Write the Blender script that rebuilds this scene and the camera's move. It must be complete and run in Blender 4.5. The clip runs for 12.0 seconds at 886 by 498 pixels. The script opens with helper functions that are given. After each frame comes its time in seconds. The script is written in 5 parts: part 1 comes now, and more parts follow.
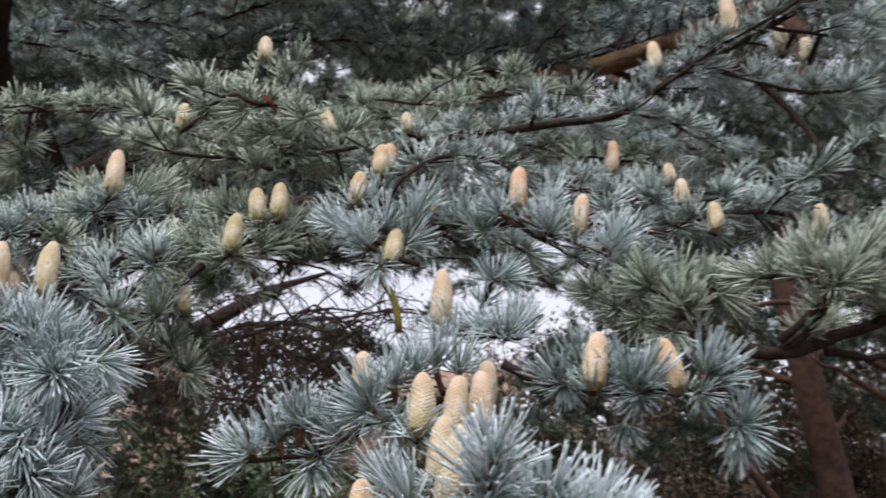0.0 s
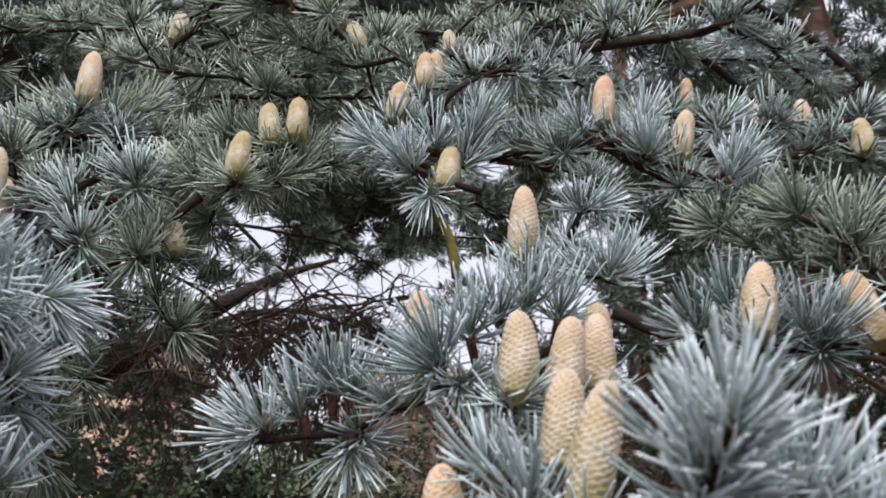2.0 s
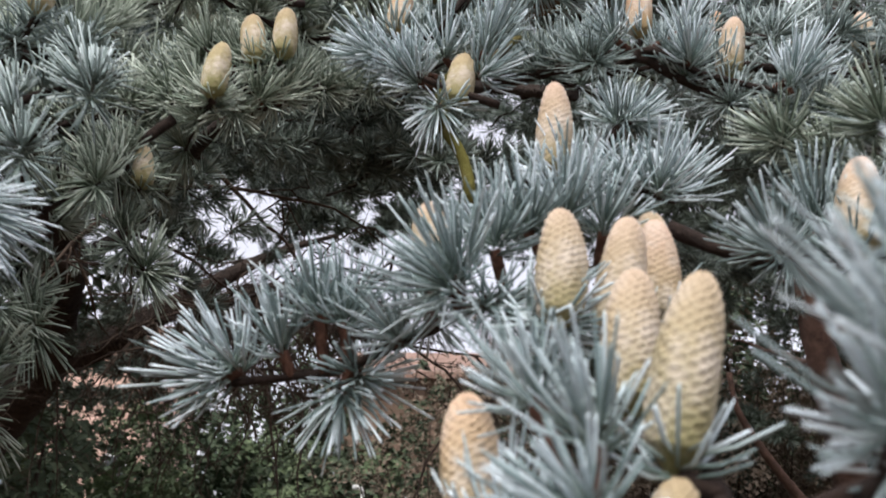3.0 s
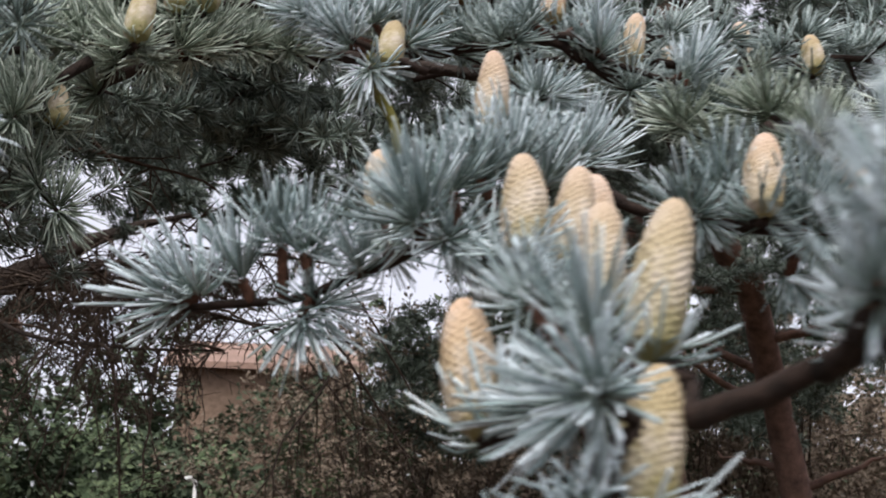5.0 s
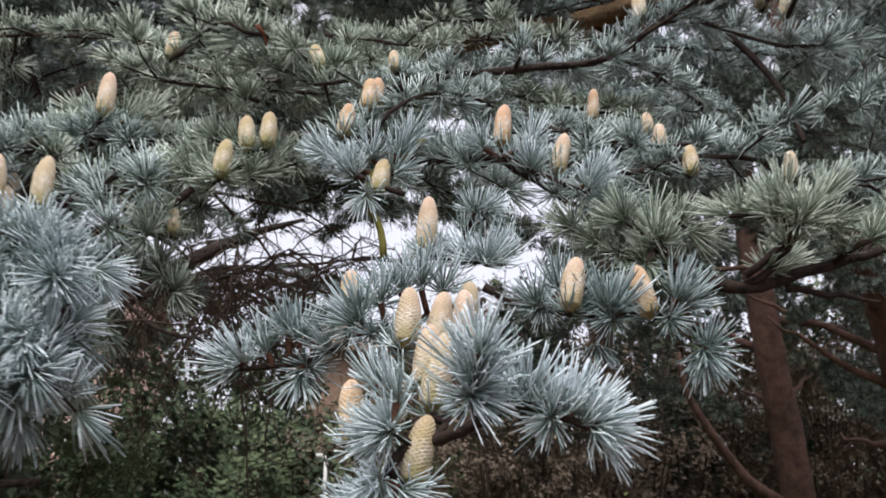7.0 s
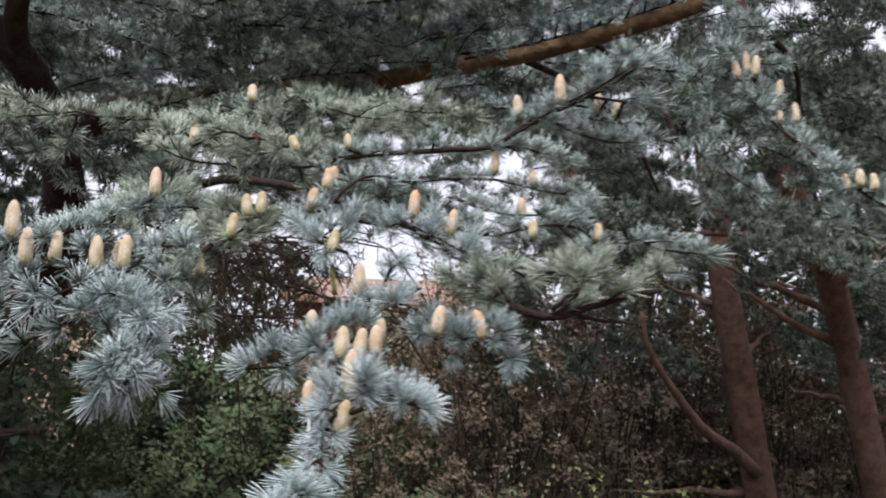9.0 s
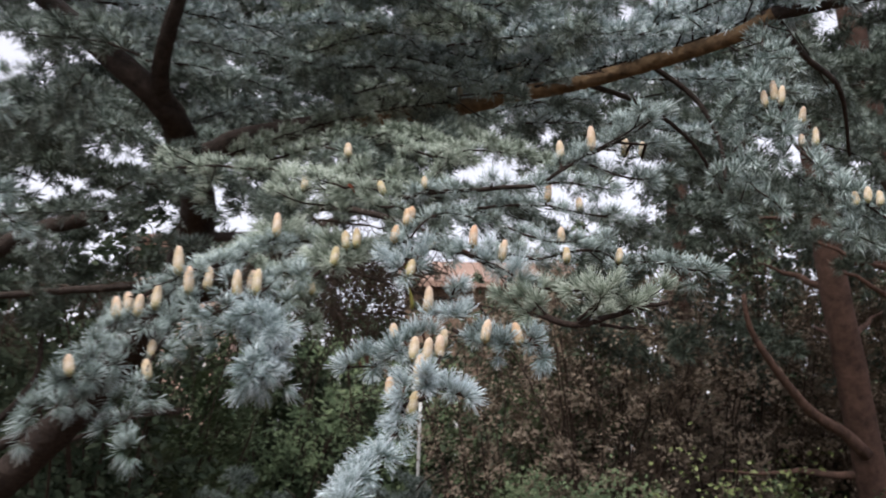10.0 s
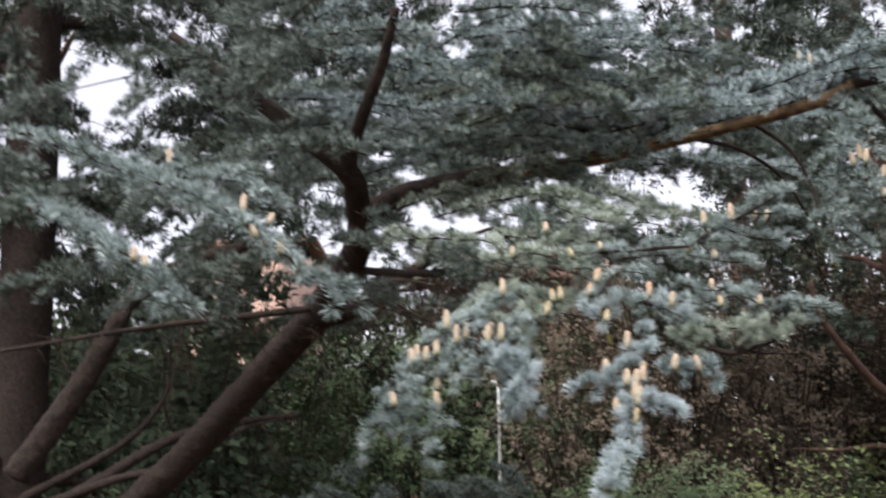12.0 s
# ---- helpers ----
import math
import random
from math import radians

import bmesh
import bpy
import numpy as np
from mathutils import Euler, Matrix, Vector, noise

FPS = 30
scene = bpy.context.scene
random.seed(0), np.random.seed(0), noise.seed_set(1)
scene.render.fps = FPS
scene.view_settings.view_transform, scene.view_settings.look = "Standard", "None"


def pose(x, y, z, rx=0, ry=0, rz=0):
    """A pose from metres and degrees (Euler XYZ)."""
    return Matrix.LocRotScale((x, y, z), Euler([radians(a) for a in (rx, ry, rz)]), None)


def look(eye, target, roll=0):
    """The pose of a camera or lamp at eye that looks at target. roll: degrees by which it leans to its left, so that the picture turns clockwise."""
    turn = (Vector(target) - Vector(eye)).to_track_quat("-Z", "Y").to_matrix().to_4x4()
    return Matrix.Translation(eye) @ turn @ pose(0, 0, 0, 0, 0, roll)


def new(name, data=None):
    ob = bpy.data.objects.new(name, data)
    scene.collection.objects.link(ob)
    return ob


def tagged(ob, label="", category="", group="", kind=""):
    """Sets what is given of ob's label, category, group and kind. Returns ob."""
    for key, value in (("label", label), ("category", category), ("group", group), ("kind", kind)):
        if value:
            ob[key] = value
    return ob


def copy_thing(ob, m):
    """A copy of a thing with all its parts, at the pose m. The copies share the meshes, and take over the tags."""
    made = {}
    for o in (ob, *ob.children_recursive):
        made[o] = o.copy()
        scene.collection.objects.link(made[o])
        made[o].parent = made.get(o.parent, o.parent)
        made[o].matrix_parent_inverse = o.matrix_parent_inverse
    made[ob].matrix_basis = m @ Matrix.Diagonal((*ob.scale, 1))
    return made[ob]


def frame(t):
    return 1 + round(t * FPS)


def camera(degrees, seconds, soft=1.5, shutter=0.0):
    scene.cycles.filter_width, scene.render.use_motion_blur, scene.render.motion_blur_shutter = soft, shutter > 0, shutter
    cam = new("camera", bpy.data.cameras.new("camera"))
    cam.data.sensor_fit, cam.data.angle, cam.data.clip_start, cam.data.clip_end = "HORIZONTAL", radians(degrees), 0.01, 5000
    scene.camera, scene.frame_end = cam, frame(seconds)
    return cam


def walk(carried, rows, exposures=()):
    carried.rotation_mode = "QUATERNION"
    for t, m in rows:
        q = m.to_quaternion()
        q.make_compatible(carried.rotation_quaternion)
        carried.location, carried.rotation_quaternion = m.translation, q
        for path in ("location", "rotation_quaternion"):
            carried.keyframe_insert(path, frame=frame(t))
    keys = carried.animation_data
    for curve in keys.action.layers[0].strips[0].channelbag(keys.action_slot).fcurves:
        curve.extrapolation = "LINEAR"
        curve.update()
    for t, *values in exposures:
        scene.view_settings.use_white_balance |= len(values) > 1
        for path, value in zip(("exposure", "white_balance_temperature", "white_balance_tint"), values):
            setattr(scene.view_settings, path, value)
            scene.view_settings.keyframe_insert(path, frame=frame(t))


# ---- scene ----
# ---------------------------------------------------------------- camera and walk
cam = camera(53.8, 12.0, soft=1.6, shutter=0.5)
cam.data.dof.use_dof, cam.data.dof.focus_distance, cam.data.dof.aperture_fstop = True, 0.60, 26.0
METRES, EYE, TILT, LEAN, TURN = 2.0, 1.6, 20.0, 0.0, 0.0
ROWS = [
    (0.0, 0.0, 0.0, 0.0, 0.0, 0.0, -0.0),
    (0.5, -0.0023, 0.0169, -0.0049, 3.32, -0.07, 0.02),
    (1.0, -0.0221, 0.0372, -0.0121, 1.32, 0.2, -0.46),
    (1.5, -0.0237, 0.0575, -0.0161, -1.07, 0.33, -0.93),
    (2.0, -0.0185, 0.0731, -0.0213, 0.1, -0.01, -0.61),
    (2.5, -0.0169, 0.0929, -0.0265, 0.91, -0.62, 0.16),
    (3.0, -0.0211, 0.1079, -0.0356, 0.1, -1.07, -0.54),
    (5.0, -0.0391, 0.0989, -0.045, -9.84, -1.01, -3.83),
    (5.5, -0.0248, 0.0746, -0.0388, -7.83, -1.89, -2.97),
    (6.0, -0.0097, 0.0433, -0.0311, -4.21, -2.63, -2.49),
    (6.5, -0.0014, 0.0206, -0.0214, -1.57, -2.51, -1.98),
    (8.5, -0.022, -0.1488, 0.0382, -3.17, -5.11, -2.71),
    (9.0, 0.0194, -0.198, 0.0517, -2.8, -5.89, -2.46),
    (9.5, 0.0552, -0.2631, 0.0779, 1.11, -6.61, -1.54),
    (10.0, 0.0546, -0.3424, 0.0999, 4.2, -7.27, -0.31),
    (10.5, 0.0497, -0.4337, 0.1395, 5.71, -8.68, 0.18),
    (11.0, 0.0242, -0.5126, 0.1596, 6.39, -9.1, -0.12),
    (11.5, -0.0031, -0.5797, 0.187, 5.99, -9.25, 0.45),
    (12.0, -0.0722, -0.6068, 0.2068, 6.81, -7.86, 3.07),
]
PATH = [(t, pose(0, 0, EYE, TILT, LEAN, TURN) @ pose(METRES * x, METRES * y, METRES * z, 90 + pitch, roll, yaw)) for t, x, y, z, yaw, pitch, roll in ROWS]
PATH += [(3.2, look((-0.038, 0.235, 1.609), (-0.046, 2.133, 2.239), 0.0)), (4.8, look((-0.087, 0.230, 1.581), (0.260, 2.090, 2.227), 0.7))]
walk(cam, sorted(PATH, key=lambda row: row[0]), exposures=[(0.0, 0.29), (2.0, 0.27), (3.0, 0.33), (5.0, 0.28), (6.5, 0.31), (8.5, 0.45), (10.0, 0.42), (11.5, 0.42), (12.0, 0.54)])

# ---------------------------------------------------------------- sky and sun: an overcast day
world = bpy.data.worlds.new("overcast_sky")
scene.world = world
world.use_nodes = True
wn, wl = world.node_tree.nodes, world.node_tree.links
sky = wn.new("ShaderNodeTexSky")
sky.sky_type, sky.sun_disc = "NISHITA", False
sky.sun_elevation, sky.sun_rotation = radians(48), radians(200)
sky.air_density, sky.dust_density = 1.0, 4.0
cloud = wn.new("ShaderNodeMix")
cloud.data_type = "RGBA"
cloud.inputs["Factor"].default_value = 0.7
cloud.inputs["B"].default_value = (9.4, 9.25, 10.4, 1)
wl.new(sky.outputs[0], cloud.inputs["A"])
wl.new(cloud.outputs["Result"], wn["Background"].inputs[0])
wn["Background"].inputs[1].default_value = 0.104

sun = new("sun", bpy.data.lights.new("sun", "SUN"))
sun.data.energy, sun.data.angle, sun.data.color = 3.4, radians(36), (1.0, 0.97, 0.93)
sun.matrix_world = look((-1.4, -3.5, 8.7), (0, 0.6, 1.7))


# ---------------------------------------------------------------- materials
def material(name, rough=0.7, spec=0.3):
    m = bpy.data.materials.new(name)
    m.use_nodes = True
    b = m.node_tree.nodes["Principled BSDF"]
    b.inputs["Roughness"].default_value = rough
    b.inputs["Specular IOR Level"].default_value = spec
    return m, m.node_tree.nodes, m.node_tree.links, b


def ramp(nodes, stops):
    r = nodes.new("ShaderNodeValToRGB")
    el = r.color_ramp.elements
    while len(el) < len(stops):
        el.new(0.5)
    for e, (at, col) in zip(el, stops):
        e.position, e.color = at, (*col, 1)
    return r


def noise_node(nodes, links, scale, detail=4, rough=0.6, space="Object"):
    co = nodes.new("ShaderNodeTexCoord")
    n = nodes.new("ShaderNodeTexNoise")
    n.inputs["Scale"].default_value, n.inputs["Detail"].default_value, n.inputs["Roughness"].default_value = scale, detail, rough
    links.new(co.outputs[space], n.inputs["Vector"])
    return n


def mixed(nodes, links, mode, fac, a, b):
    m = nodes.new("ShaderNodeMix")
    m.data_type, m.blend_type = "RGBA", mode
    for key, v in (("Factor", fac), ("A", a), ("B", b)):
        if isinstance(v, (int, float)):
            m.inputs[key].default_value = v
        elif isinstance(v, tuple):
            m.inputs[key].default_value = (*v, 1)
        else:
            links.new(v, m.inputs[key])
    return m.outputs["Result"]


def add_bump(nodes, links, b, height, strength, distance):
    bump = nodes.new("ShaderNodeBump")
    bump.inputs["Strength"].default_value, bump.inputs["Distance"].default_value = strength, distance
    links.new(height, bump.inputs["Height"])
    links.new(bump.outputs[0], b.inputs["Normal"])


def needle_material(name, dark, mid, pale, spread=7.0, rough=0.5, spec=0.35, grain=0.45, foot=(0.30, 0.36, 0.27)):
    """Needles: each one its own tone, waxy towards the tip, greener at the foot and darkened there to paint in the
    shade inside a tuft, with drifts of waxier growth over the bough.
    """
    m, n, l, b = material(name, rough, spec)
    geo = n.new("ShaderNodeNewGeometry")
    drift = n.new("ShaderNodeTexNoise")
    drift.inputs["Scale"].default_value, drift.inputs["Detail"].default_value, drift.inputs["Roughness"].default_value = spread, 3, 0.7
    l.new(geo.outputs["Position"], drift.inputs["Vector"])
    add = n.new("ShaderNodeMath")
    add.operation = "MULTIPLY_ADD"
    l.new(geo.outputs["Random Per Island"], add.inputs[0])
    add.inputs[1].default_value = grain
    l.new(drift.outputs["Fac"], add.inputs[2])
    r = ramp(n, [(0.30, dark), (0.4 + grain / 2, mid), (0.53 + grain, pale)])
    l.new(add.outputs[0], r.inputs[0])
    colour = r.outputs[0]
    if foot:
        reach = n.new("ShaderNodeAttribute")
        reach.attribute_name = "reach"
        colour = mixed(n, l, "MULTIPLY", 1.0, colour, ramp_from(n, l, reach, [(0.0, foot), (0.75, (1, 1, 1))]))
    l.new(colour, b.inputs["Base Color"])
    return m


def bark_material(name, dark, light, scale=60, bump=0.6, moss=None, deep=0.004):
    m, n, l, b = material(name, 0.85, 0.2)
    fine = noise_node(n, l, scale, 6, 0.7)
    broad = noise_node(n, l, scale * 0.12, 3)
    r = ramp(n, [(0.3, dark), (0.7, light)])
    l.new(fine.outputs["Fac"], r.inputs[0])
    colour = mixed(n, l, "MULTIPLY", 0.6, r.outputs[0], ramp_from(n, l, broad, [(0.3, (0.45, 0.45, 0.45)), (0.7, (1, 1, 1))]))
    if moss:
        colour = mixed(n, l, "MIX", ramp_from(n, l, broad, [(0.35, (0, 0, 0)), (0.6, (1, 1, 1))]), colour, moss)
    l.new(colour, b.inputs["Base Color"])
    add_bump(n, l, b, fine.outputs["Fac"], bump, deep)
    return m


def ramp_from(n, l, src, stops):
    r = ramp(n, stops)
    l.new(src.outputs["Fac"], r.inputs[0])
    return r.outputs[0]


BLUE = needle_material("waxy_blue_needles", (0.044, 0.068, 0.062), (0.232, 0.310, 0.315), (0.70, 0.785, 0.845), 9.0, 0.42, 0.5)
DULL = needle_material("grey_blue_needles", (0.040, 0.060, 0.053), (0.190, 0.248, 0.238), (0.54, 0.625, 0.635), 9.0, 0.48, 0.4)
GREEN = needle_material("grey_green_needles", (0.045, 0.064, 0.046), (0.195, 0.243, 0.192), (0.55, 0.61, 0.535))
# SHADE: needle colour darkened for inner shade, its drifts painting lit and dark lumps
SHADE = needle_material("shaded_blue_green_needles", (0.018, 0.028, 0.022), (0.095, 0.122, 0.105), (0.34, 0.405, 0.375), 5.0)
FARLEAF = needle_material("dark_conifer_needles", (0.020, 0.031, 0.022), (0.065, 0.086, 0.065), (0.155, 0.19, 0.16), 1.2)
BARK = bark_material("dark_cedar_bark", (0.013, 0.0095, 0.008), (0.064, 0.046, 0.038), 38, 0.9, None, 0.012)
TANBARK = bark_material("tan_limb_bark", (0.060, 0.038, 0.024), (0.27, 0.18, 0.10), 26, 1.0, None, 0.012)
REDBARK = bark_material("reddish_trunk_bark", (0.058, 0.036, 0.029), (0.20, 0.118, 0.092), 9, 0.8, None, 0.02)
TWIG = bark_material("brown_twig_bark", (0.011, 0.008, 0.007), (0.052, 0.033, 0.026), 220)
MOSSY = bark_material("mossy_twig_bark", (0.07, 0.05, 0.03), (0.2, 0.14, 0.08), 220, 0.6, (0.13, 0.12, 0.03))
SPUR = bark_material("reddish_spur_bark", (0.046, 0.021, 0.015), (0.175, 0.085, 0.056), 300)
DEADTWIG = bark_material("dead_twig_bark", (0.028, 0.02, 0.016), (0.10, 0.07, 0.052), 120)


def cone_material(name, tint):
    m, n, l, b = material(name, 0.75, 0.2)
    co = n.new("ShaderNodeTexCoord")
    sep = n.new("ShaderNodeSeparateXYZ")
    l.new(co.outputs["Generated"], sep.inputs[0])
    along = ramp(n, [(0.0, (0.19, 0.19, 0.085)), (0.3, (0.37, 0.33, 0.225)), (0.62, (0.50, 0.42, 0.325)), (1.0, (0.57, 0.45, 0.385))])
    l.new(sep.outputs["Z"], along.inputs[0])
    info = n.new("ShaderNodeObjectInfo")
    tone = ramp(n, [(0.0, (0.92, 0.93, 0.78)), (0.5, (1.0, 0.96, 0.88)), (1.0, (1.08, 0.95, 0.90))])
    l.new(info.outputs["Random"], tone.inputs[0])
    colour = mixed(n, l, "MULTIPLY", 0.9, along.outputs[0], tone.outputs[0])
    colour = mixed(n, l, "MULTIPLY", 1.0, colour, tint)
    mottle = noise_node(n, l, 160, 4)
    colour = mixed(n, l, "MULTIPLY", 0.55, colour, ramp_from(n, l, mottle, [(0.3, (0.62, 0.56, 0.45)), (0.6, (1, 1, 1))]))
    patch = noise_node(n, l, 2.6, 4, 0.65)
    colour = mixed(n, l, "MIX", ramp_from(n, l, patch, [(0.45, (0, 0, 0)), (0.66, (0.8, 0.8, 0.8))]), colour, (0.60, 0.53, 0.46))
    colour = mixed(n, l, "MIX", ramp_from(n, l, patch, [(0.30, (0.3, 0.3, 0.3)), (0.46, (0, 0, 0))]), colour, (0.30, 0.25, 0.14))
    geo = n.new("ShaderNodeAttribute")
    geo.attribute_name = "gap"
    colour = mixed(n, l, "MIX", geo.outputs["Fac"], colour, (0.25, 0.18, 0.11))
    l.new(colour, b.inputs["Base Color"])
    add_bump(n, l, b, mottle.outputs["Fac"], 0.35, 0.0008)
    return m


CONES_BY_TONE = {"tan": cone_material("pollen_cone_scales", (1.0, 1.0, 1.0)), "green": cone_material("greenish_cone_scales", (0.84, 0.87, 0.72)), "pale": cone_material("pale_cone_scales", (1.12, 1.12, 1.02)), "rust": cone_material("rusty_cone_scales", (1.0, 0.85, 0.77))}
CONE = CONES_BY_TONE["tan"]


def mottled(name, a, c, scale, rough=0.85, bump=0.0, space="Object"):
    m, n, l, b = material(name, rough, 0.2)
    no = noise_node(n, l, scale, 5, 0.65, space)
    big = noise_node(n, l, scale * 0.09, 2, 0.5, space)
    col = mixed(n, l, "MULTIPLY", 0.5, ramp_from(n, l, no, [(0.3, a), (0.7, c)]), ramp_from(n, l, big, [(0.35, (0.5, 0.5, 0.5)), (0.65, (1, 1, 1))]))
    l.new(col, b.inputs["Base Color"])
    if bump:
        add_bump(n, l, b, no.outputs["Fac"], 0.6, bump)
    return m


def leaf_material(name, dark, mid, pale):
    m = needle_material(name, dark, mid, pale, 1.0, 0.8, 0.1, 0.26, None)
    return m


LITTER = mottled("leaf_litter_soil", (0.03, 0.02, 0.012), (0.13, 0.085, 0.05), 14, 0.95, 0.03)
LEAF = leaf_material("olive_shrub_leaves", (0.050, 0.076, 0.044), (0.092, 0.130, 0.072), (0.17, 0.215, 0.12))
LEAFLIME = leaf_material("yellow_green_leaves", (0.075, 0.095, 0.035), (0.145, 0.175, 0.070), (0.26, 0.30, 0.14))
LEAFDARK = leaf_material("dark_shrub_leaves", (0.024, 0.036, 0.022), (0.048, 0.068, 0.042), (0.10, 0.125, 0.08))
LEAFBROWN = leaf_material("russet_dry_foliage", (0.12, 0.093, 0.073), (0.185, 0.148, 0.115), (0.25, 0.20, 0.155))
DRYLEAF = mottled("dry_leaf", (0.10, 0.025, 0.012), (0.28, 0.08, 0.04), 90, 0.6)
WALL = mottled("tan_render_wall", (0.13, 0.09, 0.065), (0.22, 0.155, 0.115), 6, 0.9)
PINKWALL = mottled("salmon_pink_render", (0.66, 0.43, 0.35), (0.80, 0.57, 0.47), 6, 0.9)
TILE = mottled("terracotta_roof_tile", (0.21, 0.135, 0.108), (0.32, 0.215, 0.17), 9, 0.8)
WHITE = mottled("white_paint", (0.72, 0.72, 0.72), (0.85, 0.85, 0.85), 12, 0.5)
PANE = material("dark_window_glass", 0.08, 0.5)[0]
PANE.node_tree.nodes["Principled BSDF"].inputs["Base Color"].default_value = (0.03, 0.035, 0.04, 1)


# ---------------------------------------------------------------- building blocks
RNG = np.random.default_rng(7)
rnd = random.Random(11)


def mesh_from(name, verts, tris, mat, smooth=True):
    """A mesh from arrays of vertices and triangles."""
    verts, tris = np.asarray(verts, np.float32).reshape(-1, 3), np.asarray(tris, np.int32).reshape(-1, 3)
    me = bpy.data.meshes.new(name)
    me.vertices.add(len(verts))
    me.vertices.foreach_set("co", verts.ravel())
    me.loops.add(tris.size)
    me.loops.foreach_set("vertex_index", tris.ravel())
    me.polygons.add(len(tris))
    me.polygons.foreach_set("loop_start", np.arange(0, tris.size, 3, dtype=np.int32))
    me.polygons.foreach_set("use_smooth", np.full(len(tris), smooth))
    me.update(calc_edges=True)
    me.materials.append(mat)
    return me


def part(name, me, parent, label="", kind=""):
    ob = new(name, me)
    ob.parent = parent
    return tagged(ob, label, kind=kind)


def thing(name, label, category, at=(0, 0, 0), group="", kind=""):
    ob = new(name)
    ob.location = at
    return tagged(ob, label, category, group, kind)


def merged(pieces):
    vs, fs, n = [], [], 0
    for v, f in pieces:
        vs.append(v), fs.append(np.asarray(f) + n)
        n += len(v)
    return (np.concatenate(vs), np.concatenate(fs)) if vs else (np.zeros((0, 3)), np.zeros((0, 3), int))


def smooth_path(pts, step):
    """A Catmull-Rom path through the points, cut into steps."""
    p = np.array(pts, float)
    p = np.vstack([2 * p[0] - p[1], p, 2 * p[-1] - p[-2]])
    out = []
    for a, b, c, d in zip(p[:-3], p[1:-2], p[2:-1], p[3:]):
        k = max(2, int(np.linalg.norm(c - b) / step))
        for t in np.linspace(0, 1, k, endpoint=False):
            out.append(0.5 * (2 * b + (c - a) * t + (2 * a - 5 * b + 4 * c - d) * t * t + (3 * b - a - 3 * c + d) * t ** 3))
    return np.array(out + [p[-2]])


def tube(path, r0, r1, sides=7, rough=0.0, taper=1.0):
    """A tapered, slightly knobbly tube along a path, closed at its ends."""
    path = np.asarray(path)
    n = len(path)
    tan = np.gradient(path, axis=0)
    tan /= np.linalg.norm(tan, axis=1)[:, None] + 1e-9
    ref = np.array([0.31, 0.2, 0.93])
    u = np.cross(tan, ref)
    u /= np.linalg.norm(u, axis=1)[:, None] + 1e-9
    w = np.cross(tan, u)
    ang = np.arange(sides) * 2 * np.pi / sides
    rad = r0 + (r1 - r0) * np.linspace(0, 1, n) ** taper
    rad = rad[:, None] * (1 + rough * RNG.normal(0, 1, (n, sides)))
    ring = path[:, None] + rad[..., None] * (np.cos(ang)[None, :, None] * u[:, None] + np.sin(ang)[None, :, None] * w[:, None])
    v = np.concatenate([ring.reshape(-1, 3), path[:1], path[-1:]])
    i, j = np.meshgrid(np.arange(n - 1), np.arange(sides), indexing="ij")
    a, b = i * sides + j, i * sides + (j + 1) % sides
    f = np.stack([np.stack([a, b, b + sides], -1), np.stack([a, b + sides, a + sides], -1)], 2).reshape(-1, 3)
    k = np.arange(sides)
    cap0 = np.stack([(k + 1) % sides, k, np.full(sides, n * sides)], -1)
    cap1 = np.stack([(n - 1) * sides + k, (n - 1) * sides + (k + 1) % sides, np.full(sides, n * sides + 1)], -1)
    return v, np.concatenate([f, cap0, cap1])


def unit(v):
    v = np.asarray(v, float)
    return v / (np.linalg.norm(v) + 1e-9)


def turned(axis, spin):
    """A rotation that takes z to the axis, after a spin about it."""
    a = unit(axis)
    u = unit(np.cross(a, (0.3, 0.9, 0.1)))
    w = np.cross(a, u)
    c, s = math.cos(spin), math.sin(spin)
    return np.stack([c * u + s * w, -s * u + c * w, a], 1)


# one cluster of needles on its short spur; detail 2: close by, 1: a few steps off, 0: far
def cluster(detail, count, length, low, high, width, seed):
    g = np.random.default_rng(seed)
    pieces = []
    for i in range(count):
        polar = radians(low + (high - low) * ((i + 0.5) / count) ** 0.75 + g.normal(0, 6))
        az = i * 2.39996 + g.normal(0, 0.25)
        d = np.array([math.sin(polar) * math.cos(az), math.sin(polar) * math.sin(az), math.cos(polar)])
        ln = length * g.uniform(0.72, 1.12)
        start = np.array([0, 0, g.uniform(-0.0015, 0.0035)]) + d * 0.0012
        bend = np.array([0, 0, 1.0]) * ln * g.uniform(0.15, 0.6) + g.normal(0, 0.06, 3) * ln
        side = unit(np.cross(d, (0.2, 0.1, 1)))
        up = np.cross(side, d)
        w = width * g.uniform(0.85, 1.15) / 2
        def at(t):
            return start + d * ln * t + bend * t * t
        def ring(t, k):
            return [at(t) + w * k * (math.cos(q * 2.0944) * side + math.sin(q * 2.0944) * up) for q in range(3)]
        if detail == 2:
            v = ring(0.03, 0.6) + ring(0.5, 1.0) + ring(0.94, 0.9) + [at(1.0)]
            f = []
            for q in range(3):
                a, b = q, (q + 1) % 3
                f += [(a, b, b + 3), (a, b + 3, a + 3), (a + 3, b + 3, b + 6), (a + 3, b + 6, a + 6), (a + 6, b + 6, 9)]
        elif detail == 1:
            v = [at(0)] + ring(0.45, 1.0) + ring(0.96, 0.85)
            f = [(4, 5, 6)]
            for q in range(3):
                a, b = 1 + q, 1 + (q + 1) % 3
                f += [(0, b, a), (a, b, b + 3), (a, b + 3, a + 3)]
        else:
            v = [at(0), at(0.55) + w * side, at(1.0), at(0.55) - w * side]
            f = [(0, 1, 2), (0, 2, 3)]
        pieces.append((np.array(v), np.array(f)))
    return merged(pieces)


